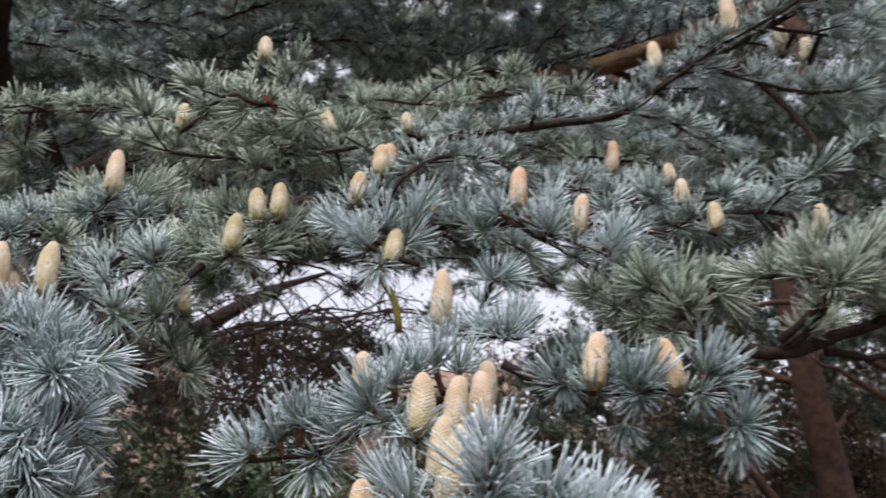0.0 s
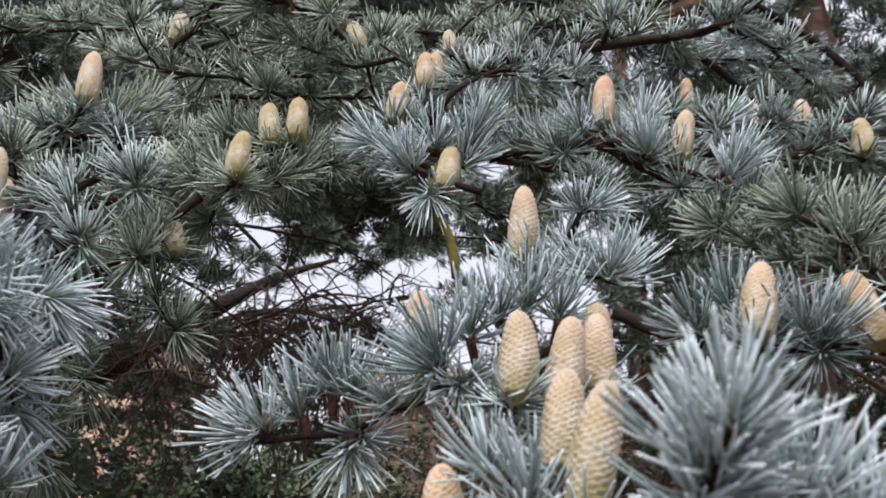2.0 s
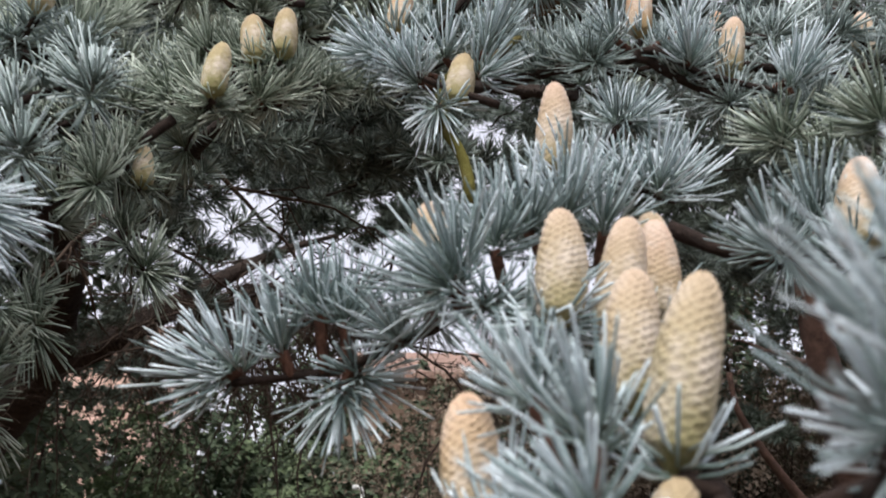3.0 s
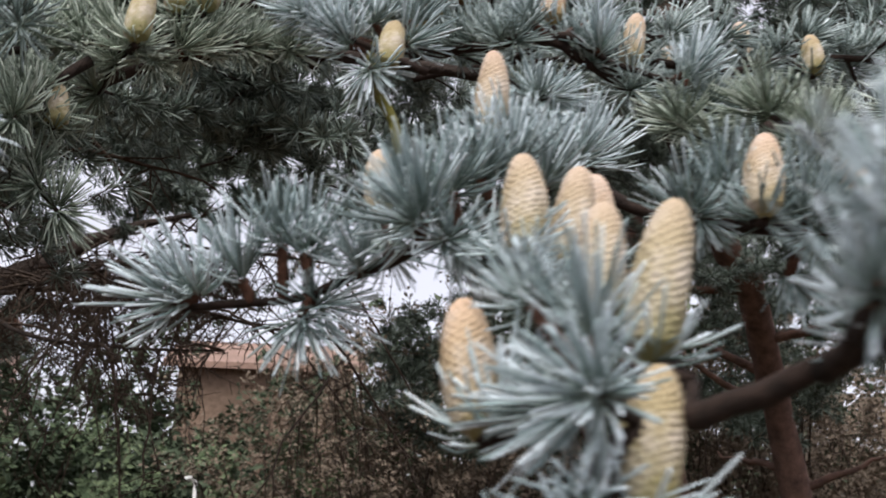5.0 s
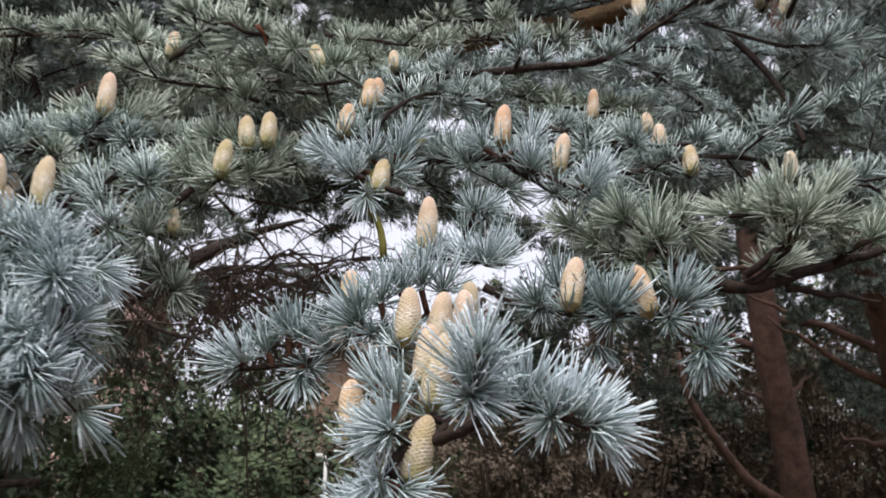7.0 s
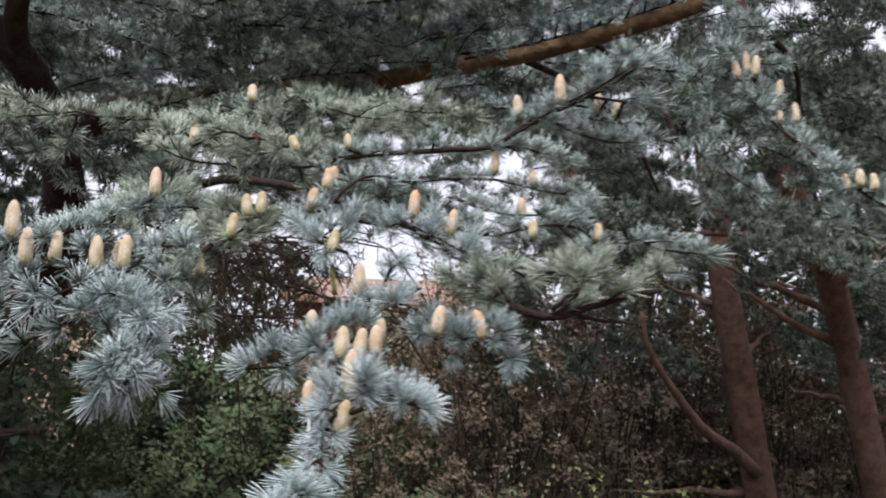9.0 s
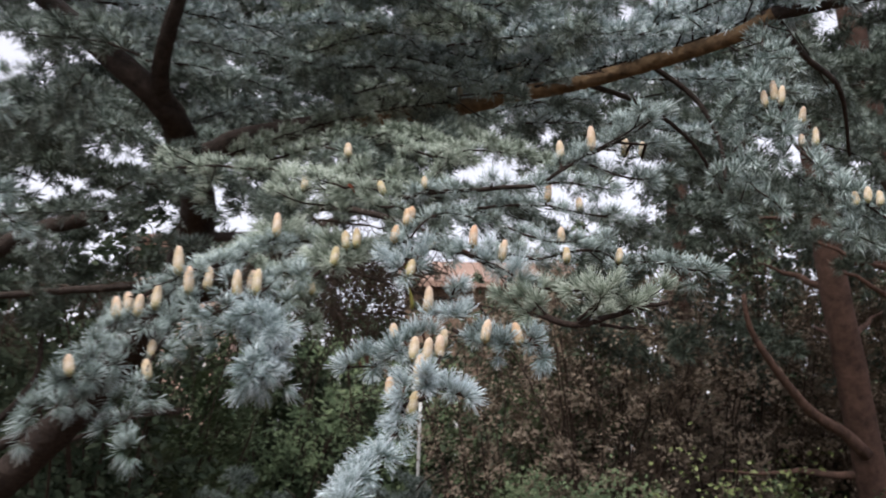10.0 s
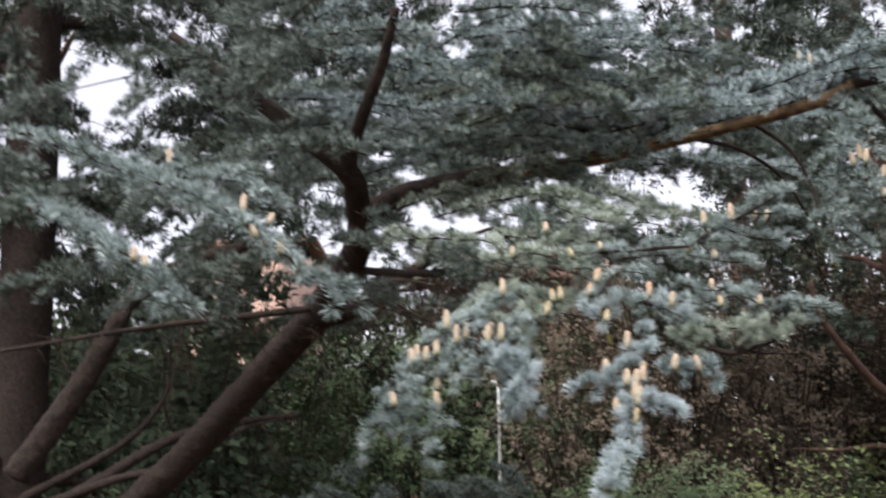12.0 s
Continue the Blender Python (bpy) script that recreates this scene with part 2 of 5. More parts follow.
FINE = [cluster(2, rnd.randint(54, 64), 0.0176, 8, 100, 0.00092, 100 + i) for i in range(8)]
FINETIP = [cluster(2, rnd.randint(48, 56), 0.0192, 2, 72, 0.00092, 150 + i) for i in range(4)]
MID = [cluster(1, 36, 0.0178, 10, 96, 0.00105, 200 + i) for i in range(8)]
MIDTIP = [cluster(1, 30, 0.0196, 2, 64, 0.00120, 250 + i) for i in range(4)]
LITE = [cluster(0, 22, 0.0205, 5, 92, 0.0023, 220 + i) for i in range(6)]
COLLAR = [cluster(2, 20, 0.0165, 62, 110, 0.00110, 400 + i) for i in range(3)]
COARSE = [cluster(0, 15, 0.0230, 6, 96, 0.0036, 300 + i) for i in range(6)]


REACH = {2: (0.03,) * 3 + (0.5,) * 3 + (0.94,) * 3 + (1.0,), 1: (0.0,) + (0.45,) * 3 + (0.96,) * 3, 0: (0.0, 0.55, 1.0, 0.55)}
DETAIL = {id(FINE): 2, id(FINETIP): 2, id(COLLAR): 2, id(MID): 1, id(MIDTIP): 1, id(LITE): 0, id(COARSE): 0}


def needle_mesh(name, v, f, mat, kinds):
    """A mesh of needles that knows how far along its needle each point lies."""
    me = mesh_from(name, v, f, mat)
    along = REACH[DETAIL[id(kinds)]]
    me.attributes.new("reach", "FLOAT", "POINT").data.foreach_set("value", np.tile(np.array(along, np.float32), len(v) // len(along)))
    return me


def joined(name, items, kinds, mat, parent, label=""):
    """Many clusters as one mesh. items: place, axis, size."""
    if not items:
        return None
    pieces = []
    pick = RNG.integers(0, len(kinds), len(items))
    for k, (v, f) in enumerate(kinds):
        mine = [it for it, p in zip(items, pick) if p == k]
        if not mine:
            continue
        rot = np.stack([turned(a, rnd.uniform(0, 6.28)) * s for _, a, s in mine])
        pos = np.stack([p for p, _, _ in mine])
        vv = np.einsum("kij,nj->kni", rot, v) + pos[:, None]
        ff = f[None] + (np.arange(len(mine)) * len(v))[:, None, None]
        pieces.append((vv.reshape(-1, 3), ff.reshape(-1, 3)))
    v, f = merged(pieces)
    return part(name, needle_mesh(name, v, f, mat, kinds), parent, label, "stuff")


# ---------------------------------------------------------------- ground
def ground():
    n = 60
    xs = np.sign(np.linspace(-1, 1, n)) * np.abs(np.linspace(-1, 1, n)) ** 3 * 900
    gx, gy = np.meshgrid(xs, xs + 4, indexing="ij")
    gz = 0.05 * np.sin(gx * 0.7) * np.cos(gy * 0.9) * (np.abs(gx) < 30) * (np.abs(gy) < 30) - 0.05
    v = np.stack([gx, gy, gz], -1).reshape(-1, 3)
    i, j = np.meshgrid(np.arange(n - 1), np.arange(n - 1), indexing="ij")
    a = (i * n + j).ravel()
    f = np.concatenate([np.stack([a, a + n, a + n + 1], 1), np.stack([a, a + n + 1, a + 1], 1)])
    ob = new("ground", mesh_from("ground", v, f, LITTER))
    tagged(ob, "brown soil covered with dry leaf litter under trees", "ground", kind="structure")


ground()

# ---------------------------------------------------------------- the blue cedar: trunk and limbs
BASE = (-5.16, 5.37, 0.0)
cedar = thing("cedar_tree", "blue cedar with waxy needles and upright tan pollen cones", "tree", BASE)
OFF = Matrix.Translation(Vector(BASE)).inverted()
OPEN = []


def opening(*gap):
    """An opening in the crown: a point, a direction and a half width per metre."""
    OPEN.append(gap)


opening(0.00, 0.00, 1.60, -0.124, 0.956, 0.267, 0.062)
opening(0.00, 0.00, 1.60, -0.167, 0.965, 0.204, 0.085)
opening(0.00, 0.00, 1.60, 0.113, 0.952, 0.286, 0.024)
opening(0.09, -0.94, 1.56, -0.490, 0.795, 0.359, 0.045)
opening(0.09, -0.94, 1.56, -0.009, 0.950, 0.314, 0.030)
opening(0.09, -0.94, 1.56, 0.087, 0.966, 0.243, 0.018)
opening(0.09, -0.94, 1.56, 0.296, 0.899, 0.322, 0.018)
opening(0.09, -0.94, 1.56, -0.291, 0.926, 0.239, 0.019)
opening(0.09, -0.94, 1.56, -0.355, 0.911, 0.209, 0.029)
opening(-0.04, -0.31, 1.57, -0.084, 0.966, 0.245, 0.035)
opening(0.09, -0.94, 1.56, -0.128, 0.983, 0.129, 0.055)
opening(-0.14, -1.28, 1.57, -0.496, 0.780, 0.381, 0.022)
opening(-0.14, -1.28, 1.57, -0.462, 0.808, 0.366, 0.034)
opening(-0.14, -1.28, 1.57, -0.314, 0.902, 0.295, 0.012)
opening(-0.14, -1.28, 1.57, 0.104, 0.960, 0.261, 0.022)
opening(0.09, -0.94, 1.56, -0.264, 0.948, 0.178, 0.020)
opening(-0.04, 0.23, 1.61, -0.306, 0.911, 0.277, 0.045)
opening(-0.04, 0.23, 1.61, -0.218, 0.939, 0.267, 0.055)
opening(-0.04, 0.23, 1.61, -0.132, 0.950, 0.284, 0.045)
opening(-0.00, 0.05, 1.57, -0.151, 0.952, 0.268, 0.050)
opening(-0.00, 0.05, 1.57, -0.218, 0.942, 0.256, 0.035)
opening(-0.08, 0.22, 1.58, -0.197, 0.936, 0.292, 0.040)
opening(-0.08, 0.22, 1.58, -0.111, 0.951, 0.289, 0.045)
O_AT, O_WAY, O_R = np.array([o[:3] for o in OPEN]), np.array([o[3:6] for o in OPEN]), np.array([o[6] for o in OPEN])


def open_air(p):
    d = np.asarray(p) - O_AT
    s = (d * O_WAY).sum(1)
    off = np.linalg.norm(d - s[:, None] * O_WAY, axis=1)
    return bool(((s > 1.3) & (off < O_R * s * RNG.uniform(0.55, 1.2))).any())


TREE_WOOD = []
FROM = np.array([0.10, -0.60, 1.78])


def before_limb(p):
    """Whether growth hangs down over the underside of the bare tan limb."""
    if len(TREE_WOOD) < 5:
        return False
    path = TREE_WOOD[4][1] - FROM
    path = path[path[:, 0] > -0.11]
    d = np.asarray(p) - FROM
    if d[1] > 2.2 or d[1] < 1.2:
        return False
    k = int(np.abs(path[:, 0] / path[:, 1] - d[0] / d[1]).argmin())
    if abs(path[k, 0] / path[k, 1] - d[0] / d[1]) > 0.02 or d[1] > path[k, 1] + 0.03:
        return False
    return math.sin(23 * d[0] + 1.0) < 0.75 and -0.030 < d[2] / d[1] - path[k, 2] / path[k, 1] < 0.006 + 0.006 * math.sin(31 * d[0])


def limb(pts, r0, r1, mat=None):
    path = smooth_path(pts, 0.03)
    v, f = tube(path, r0, r1, 18, 0.045)
    name = "trunk" if not TREE_WOOD else "limb"
    ob = part(name, mesh_from(name, v, f, mat or BARK), cedar)
    ob.matrix_parent_inverse = OFF
    TREE_WOOD.append((ob, path, r0))
    return ob


limb([(-5.161, 5.368, -0.050), (-3.230, 4.470, 0.950), (-2.747, 4.220, 1.255), (-2.297, 3.970, 1.587), (-1.870, 3.660, 1.908), (-1.453, 3.200, 2.139), (-1.196, 2.692, 2.196), (-1.008, 2.289, 2.261)], 0.125, 0.078)
limb([(-1.008, 2.289, 2.261), (-0.867, 1.884, 2.312), (-0.819, 1.621, 2.371), (-0.786, 1.363, 2.399), (-0.929, 1.273, 2.517), (-1.128, 1.271, 2.681), (-1.369, 1.259, 2.875)], 0.064, 0.014)
limb([(-0.785, 1.385, 2.390), (-0.764, 1.276, 2.433), (-0.703, 1.165, 2.509), (-0.614, 1.046, 2.639), (-0.560, 0.957, 2.756)], 0.025, 0.012)
limb([(-1.300, 2.860, 2.150), (-1.166, 2.899, 2.176), (-0.979, 2.903, 2.279), (-0.838, 2.922, 2.371), (-0.727, 2.946, 2.449), (-0.595, 2.969, 2.529), (-0.406, 2.994, 2.601)], 0.060, 0.006)
limb([(-0.342, 1.651, 2.465), (-0.035, 1.532, 2.455), (0.115, 1.463, 2.464), (0.320, 1.428, 2.493), (0.605, 1.182, 2.485), (0.695, 1.105, 2.509)], 0.024, 0.017, TANBARK)
limb([(-0.824, 1.728, 2.347), (-0.692, 1.679, 2.405), (-0.602, 1.683, 2.429), (-0.342, 1.651, 2.465), (-0.320, 1.646, 2.466)], 0.040, 0.030)
limb([(-1.250, 2.742, 2.174), (-1.518, 2.770, 2.154), (-1.945, 2.833, 2.131), (-2.452, 2.990, 2.106), (-3.138, 3.136, 2.043)], 0.018, 0.010)
limb([(-3.855, 4.313, 0.902), (-3.285, 4.503, 1.274), (-2.849, 4.697, 1.559), (-2.488, 4.917, 1.669), (-2.056, 5.155, 1.729)], 0.055, 0.02)
limb([(-3.964, 4.665, 1.135), (-3.298, 4.861, 1.528), (-3.057, 5.019, 1.893), (-3.101, 5.152, 2.230)], 0.036, 0.012)
limb([(-2.956, 3.081, 1.383), (-2.675, 3.125, 1.827), (-2.544, 3.183, 2.119), (-2.462, 3.251, 2.336), (-2.225, 3.341, 2.524), (-1.871, 3.358, 2.623)], 0.075, 0.035)
limb([(-0.810, 2.750, 2.270), (-0.620, 2.620, 2.300), (-0.420, 2.480, 2.270), (-0.300, 2.380, 2.200)], 0.010, 0.003)
limb([(-0.900, 2.760, 2.240), (-0.531, 2.635, 2.254), (-0.370, 2.731, 2.284), (-0.158, 2.850, 2.250)], 0.009, 0.003)
limb([(-0.810, 2.750, 2.270), (-0.640, 2.500, 2.220), (-0.470, 2.300, 2.210), (-0.330, 2.150, 2.230)], 0.008, 0.002)
limb([(-1.008, 2.289, 2.261), (-0.560, 1.600, 2.110), (-0.320, 1.150, 2.060), (-0.150, 0.900, 1.985), (-0.030, 0.780, 1.920), (0.040, 0.720, 1.880)], 0.018, 0.004)
limb([(0.695, 1.106, 2.505), (0.774, 1.159, 2.432), (0.912, 1.329, 2.422), (1.055, 1.661, 2.371)], 0.008, 0.004)
limb([(0.460, 1.412, 2.539), (0.577, 1.395, 2.432), (0.617, 1.323, 2.296), (0.610, 1.246, 2.167)], 0.008, 0.004)
limb([(0.320, 1.430, 2.480), (0.484, 1.580, 2.484), (0.640, 1.711, 2.421), (0.752, 1.846, 2.314)], 0.008, 0.004)
limb([(-0.620, 2.620, 2.300), (-0.380, 2.300, 2.130), (-0.120, 2.120, 2.030), (0.080, 2.020, 1.980)], 0.007, 0.002)
limb([(-0.950, 2.850, 2.230), (-0.700, 2.420, 2.060), (-0.450, 2.200, 1.990), (-0.200, 2.050, 1.960)], 0.008, 0.002)
limb([(-0.500, 3.000, 2.420), (-0.320, 2.600, 2.320), (-0.150, 2.350, 2.270), (0.020, 2.200, 2.210)], 0.007, 0.002)
limb([(-2.720, 4.200, 1.360), (-2.480, 4.420, 1.500), (-2.230, 4.560, 1.640), (-2.020, 4.650, 1.690)], 0.020, 0.006)
limb([(-3.560, 4.300, 1.130), (-3.050, 4.260, 1.300), (-2.760, 4.230, 1.360)], 0.034, 0.024)
limb([(0.680, 1.118, 2.505), (0.695, 1.105, 2.509), (0.889, 1.003, 2.503), (1.035, 0.963, 2.522), (1.250, 0.880, 2.560)], 0.016, 0.010)

# ---------------------------------------------------------------- the blue cedar: boughs with needles
BOUGHS, SPENT, CONES = [], [0], []


def pollen_cone(x, y, z, length, lean, tone="tan", nested=False):
    """Sets a cone's place; no needles grow where its body stands, unless it sits nested among them."""
    CONES.append((x, y, z, length, lean, tone, nested))


pollen_cone(-0.258, 0.624, 1.8903, 0.0415, 2)
pollen_cone(-0.148, 0.646, 1.8713, 0.0335, -5, "green")
pollen_cone(-0.132, 0.646, 1.8750, 0.0340, 4, "green")
pollen_cone(-0.161, 0.627, 1.8403, 0.0335, 3, "green")
pollen_cone(-0.067, 0.631, 1.8781, 0.0320, 5, "rust")
pollen_cone(-0.052, 0.647, 1.9111, 0.0320, 6, "rust")
pollen_cone(-0.045, 0.658, 1.9181, 0.0300, 6, "rust")
pollen_cone(0.059, 0.617, 1.8733, 0.0375, 5, "rust")
pollen_cone(0.105, 0.619, 1.8517, 0.0370, 8)
pollen_cone(-0.002, 0.526, 1.7565, 0.0400, 4)
pollen_cone(0.085, 0.474, 1.7060, 0.0345, 10)
pollen_cone(0.127, 0.478, 1.7042, 0.0330, -17, "rust")
pollen_cone(-0.036, 0.593, 1.8164, 0.0300, 14, "green")
pollen_cone(0.281, 0.605, 1.8431, 0.0260, 8)
pollen_cone(0.201, 0.599, 1.8420, 0.0260, 4, "green")
pollen_cone(0.198, 0.708, 2.0484, 0.0352, 0)
pollen_cone(0.301, 0.670, 2.040, 0.0333, 4)
pollen_cone(0.333, 0.690, 2.044, 0.0290, 3)
pollen_cone(-0.103, 0.707, 1.9783, 0.0285, -16, "green")
pollen_cone(-0.034, 0.750, 2.0020, 0.0240, -4, nested=True)
pollen_cone(-0.199, 0.639, 1.7911, 0.0260, -6, "green", nested=True)
pollen_cone(-0.283, 0.598, 1.792, 0.0374, 2)
pollen_cone(-0.311, 0.608, 1.800, 0.0298, 2)
pollen_cone(-0.297, 0.574, 1.776, 0.0311, 0)
pollen_cone(-0.238, 0.711, 1.986, 0.0311, 5)
pollen_cone(-0.158, 0.671, 2.0329, 0.0283, -6)
pollen_cone(0.185, 0.866, 2.0210, 0.0402, 5, "rust")
pollen_cone(0.242, 0.851, 1.9930, 0.0300, 1)
pollen_cone(0.197, 0.661, 1.888, 0.0280, 0)
pollen_cone(0.243, 0.632, 2.0420, 0.0420, 0)
pollen_cone(-0.012, 0.449, 1.6775, 0.0350, 4)
pollen_cone(0.006, 0.455, 1.6756, 0.0370, 6)
pollen_cone(0.024, 0.494, 1.6960, 0.0310, 2, nested=True)
pollen_cone(0.021, 0.474, 1.684, 0.0330, 0)
pollen_cone(0.005, 0.393, 1.6391, 0.0395, 11)
pollen_cone(0.000, 0.416, 1.650, 0.0340, 4)
pollen_cone(-0.035, 0.411, 1.6211, 0.0330, -6, "pale", nested=True)
pollen_cone(-0.003, 0.386, 1.6019, 0.0340, 13, "green", nested=True)
pollen_cone(-0.046, 0.508, 1.7060, 0.0280, -4, nested=True)
pollen_cone(-0.368, 0.510, 1.805, 0.0450, -6)
pollen_cone(-0.346, 0.500, 1.774, 0.0425, -3)
pollen_cone(-0.333, 0.540, 1.784, 0.0397, 3)
pollen_cone(-0.285, 0.530, 1.777, 0.0412, 0)
pollen_cone(-0.257, 0.540, 1.781, 0.0414, 2)
pollen_cone(-0.387, 0.490, 1.747, 0.0384, -2)
pollen_cone(-0.408, 0.480, 1.733, 0.0343, 3)
pollen_cone(-0.428, 0.487, 1.737, 0.0345, -2)
pollen_cone(-0.435, 0.470, 1.728, 0.0341, -12)
pollen_cone(-0.461, 0.406, 1.641, 0.0305, -15)
pollen_cone(-0.384, 0.476, 1.643, 0.0319, -12)
pollen_cone(-0.386, 0.490, 1.673, 0.0285, -8)
pollen_cone(0.645, 0.980, 2.271, 0.0481, 0)
pollen_cone(0.654, 0.960, 2.254, 0.0425, 6)
pollen_cone(0.623, 0.970, 2.251, 0.0378, -4)
pollen_cone(0.688, 0.950, 2.208, 0.0371, 5)
pollen_cone(0.703, 0.930, 2.156, 0.0414, 0)
pollen_cone(0.680, 0.940, 2.150, 0.0318, -6)
pollen_cone(0.759, 0.850, 2.017, 0.0321, 0)
pollen_cone(0.774, 0.840, 2.007, 0.0318, 3)
pollen_cone(0.740, 0.860, 2.012, 0.0300, -3)
pollen_cone(-0.026, 1.580, 2.525, 0.0448, 0)
pollen_cone(0.039, 1.560, 2.546, 0.0444, 0)
pollen_cone(0.073, 1.550, 2.551, 0.0476, 2)
pollen_cone(0.110, 1.530, 2.555, 0.0472, 0)
pollen_cone(0.141, 1.520, 2.565, 0.0470, 0)
pollen_cone(0.586, 1.200, 2.639, 0.0349, 0)
pollen_cone(0.614, 1.200, 2.627, 0.0349, 0)
pollen_cone(-0.742, 0.310, 2.019, 0.0422, 0)
pollen_cone(-0.713, 0.290, 1.957, 0.0310, -20)
pollen_cone(-0.655, 0.280, 1.924, 0.0346, 4)
pollen_cone(-0.693, 0.330, 1.991, 0.0297, 15)
pollen_cone(-0.917, 0.220, 1.906, 0.0299, 5)
pollen_cone(-0.885, 0.200, 1.887, 0.0280, -10)
pollen_cone(-1.039, 0.600, 2.224, 0.0436, 0)
CONE_AT = np.array([c[:3] for c in CONES])
CONE_LONG = np.array([c[3] for c in CONES])
CONE_FREE = np.array([not c[6] for c in CONES])


CONE_WAY = np.array([unit(np.array([0.0, -0.1, 1.6]) - c) for c in CONE_AT])
CONE_SIDE = np.array([unit(np.cross(w, (0, 0, 1))) for w in CONE_WAY])
CONE_RISE = np.cross(CONE_SIDE, CONE_WAY)


def beside_cone(p, reach=0.014):
    """Whether growth here would stand where a cone's body is, or lean over its open side."""
    d = np.asarray(p) - CONE_AT
    out, off, up = (d * CONE_WAY).sum(1), np.abs((d * CONE_SIDE).sum(1)), (d * CONE_RISE).sum(1) / CONE_LONG
    body = (np.abs(out) < 0.012) & (up > -0.42) & (up < 0.7)
    cover = (out >= 0.012) & (out < 0.09) & (up > -0.80) & (up < 0.55)
    return bool(((off < reach) & (body | cover) & CONE_FREE).any())


FINE_MESH = {}


def fine_object(kinds, key, k, p, axis, size, parent, mat):
    if (key, k, mat.name) not in FINE_MESH:
        FINE_MESH[key, k, mat.name] = needle_mesh("needle_rosette", *kinds[k], mat, kinds)
    ob = part("needle_rosette", FINE_MESH[key, k, mat.name], parent)
    rot = Matrix(turned(axis, rnd.uniform(0, 6.28)).tolist())
    ob.matrix_basis = Matrix.LocRotScale(Vector(p.tolist()), rot.to_quaternion(), (size, size, size))
    return ob


def sprout(path, step, up, items, tips, tip=True, clear=False, size=1.0, rise=0.002):
    """Clusters along a twig: on its top and its sides, with one at the tip."""
    seg = np.linalg.norm(np.diff(path, axis=0), axis=1)
    total = seg.sum()
    along = np.concatenate([[0], np.cumsum(seg)])
    s = rnd.uniform(0.2, 0.8) * step
    while s < total:
        i = min(np.searchsorted(along, s), len(path) - 1)
        i0 = max(i - 1, 0)
        tan = unit(path[i] - path[i0]) if i != i0 else unit(path[1] - path[0])
        side = unit(np.cross(tan, (0, 0, 1))) * rnd.uniform(-0.9, 0.9)
        p = path[i]
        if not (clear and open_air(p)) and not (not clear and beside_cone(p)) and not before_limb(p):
            under = rnd.random() < 0.33
            items.append((p + np.array([0, 0, rise * (0.2 if under else 1)]), unit(np.array([0, 0, -0.15 if under else up]) + side * (1.6 if under else 1) + tan * 0.25 + np.array([0, -0.35, 0]) * under), size * rnd.uniform(0.82, 1.12)))
        s += step * rnd.uniform(0.75, 1.3)
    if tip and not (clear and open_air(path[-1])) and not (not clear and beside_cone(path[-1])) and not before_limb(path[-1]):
        tips.append((path[-1], unit(path[-1] - path[-3] + np.array([0, 0, 0.001])), size * rnd.uniform(0.9, 1.1)))


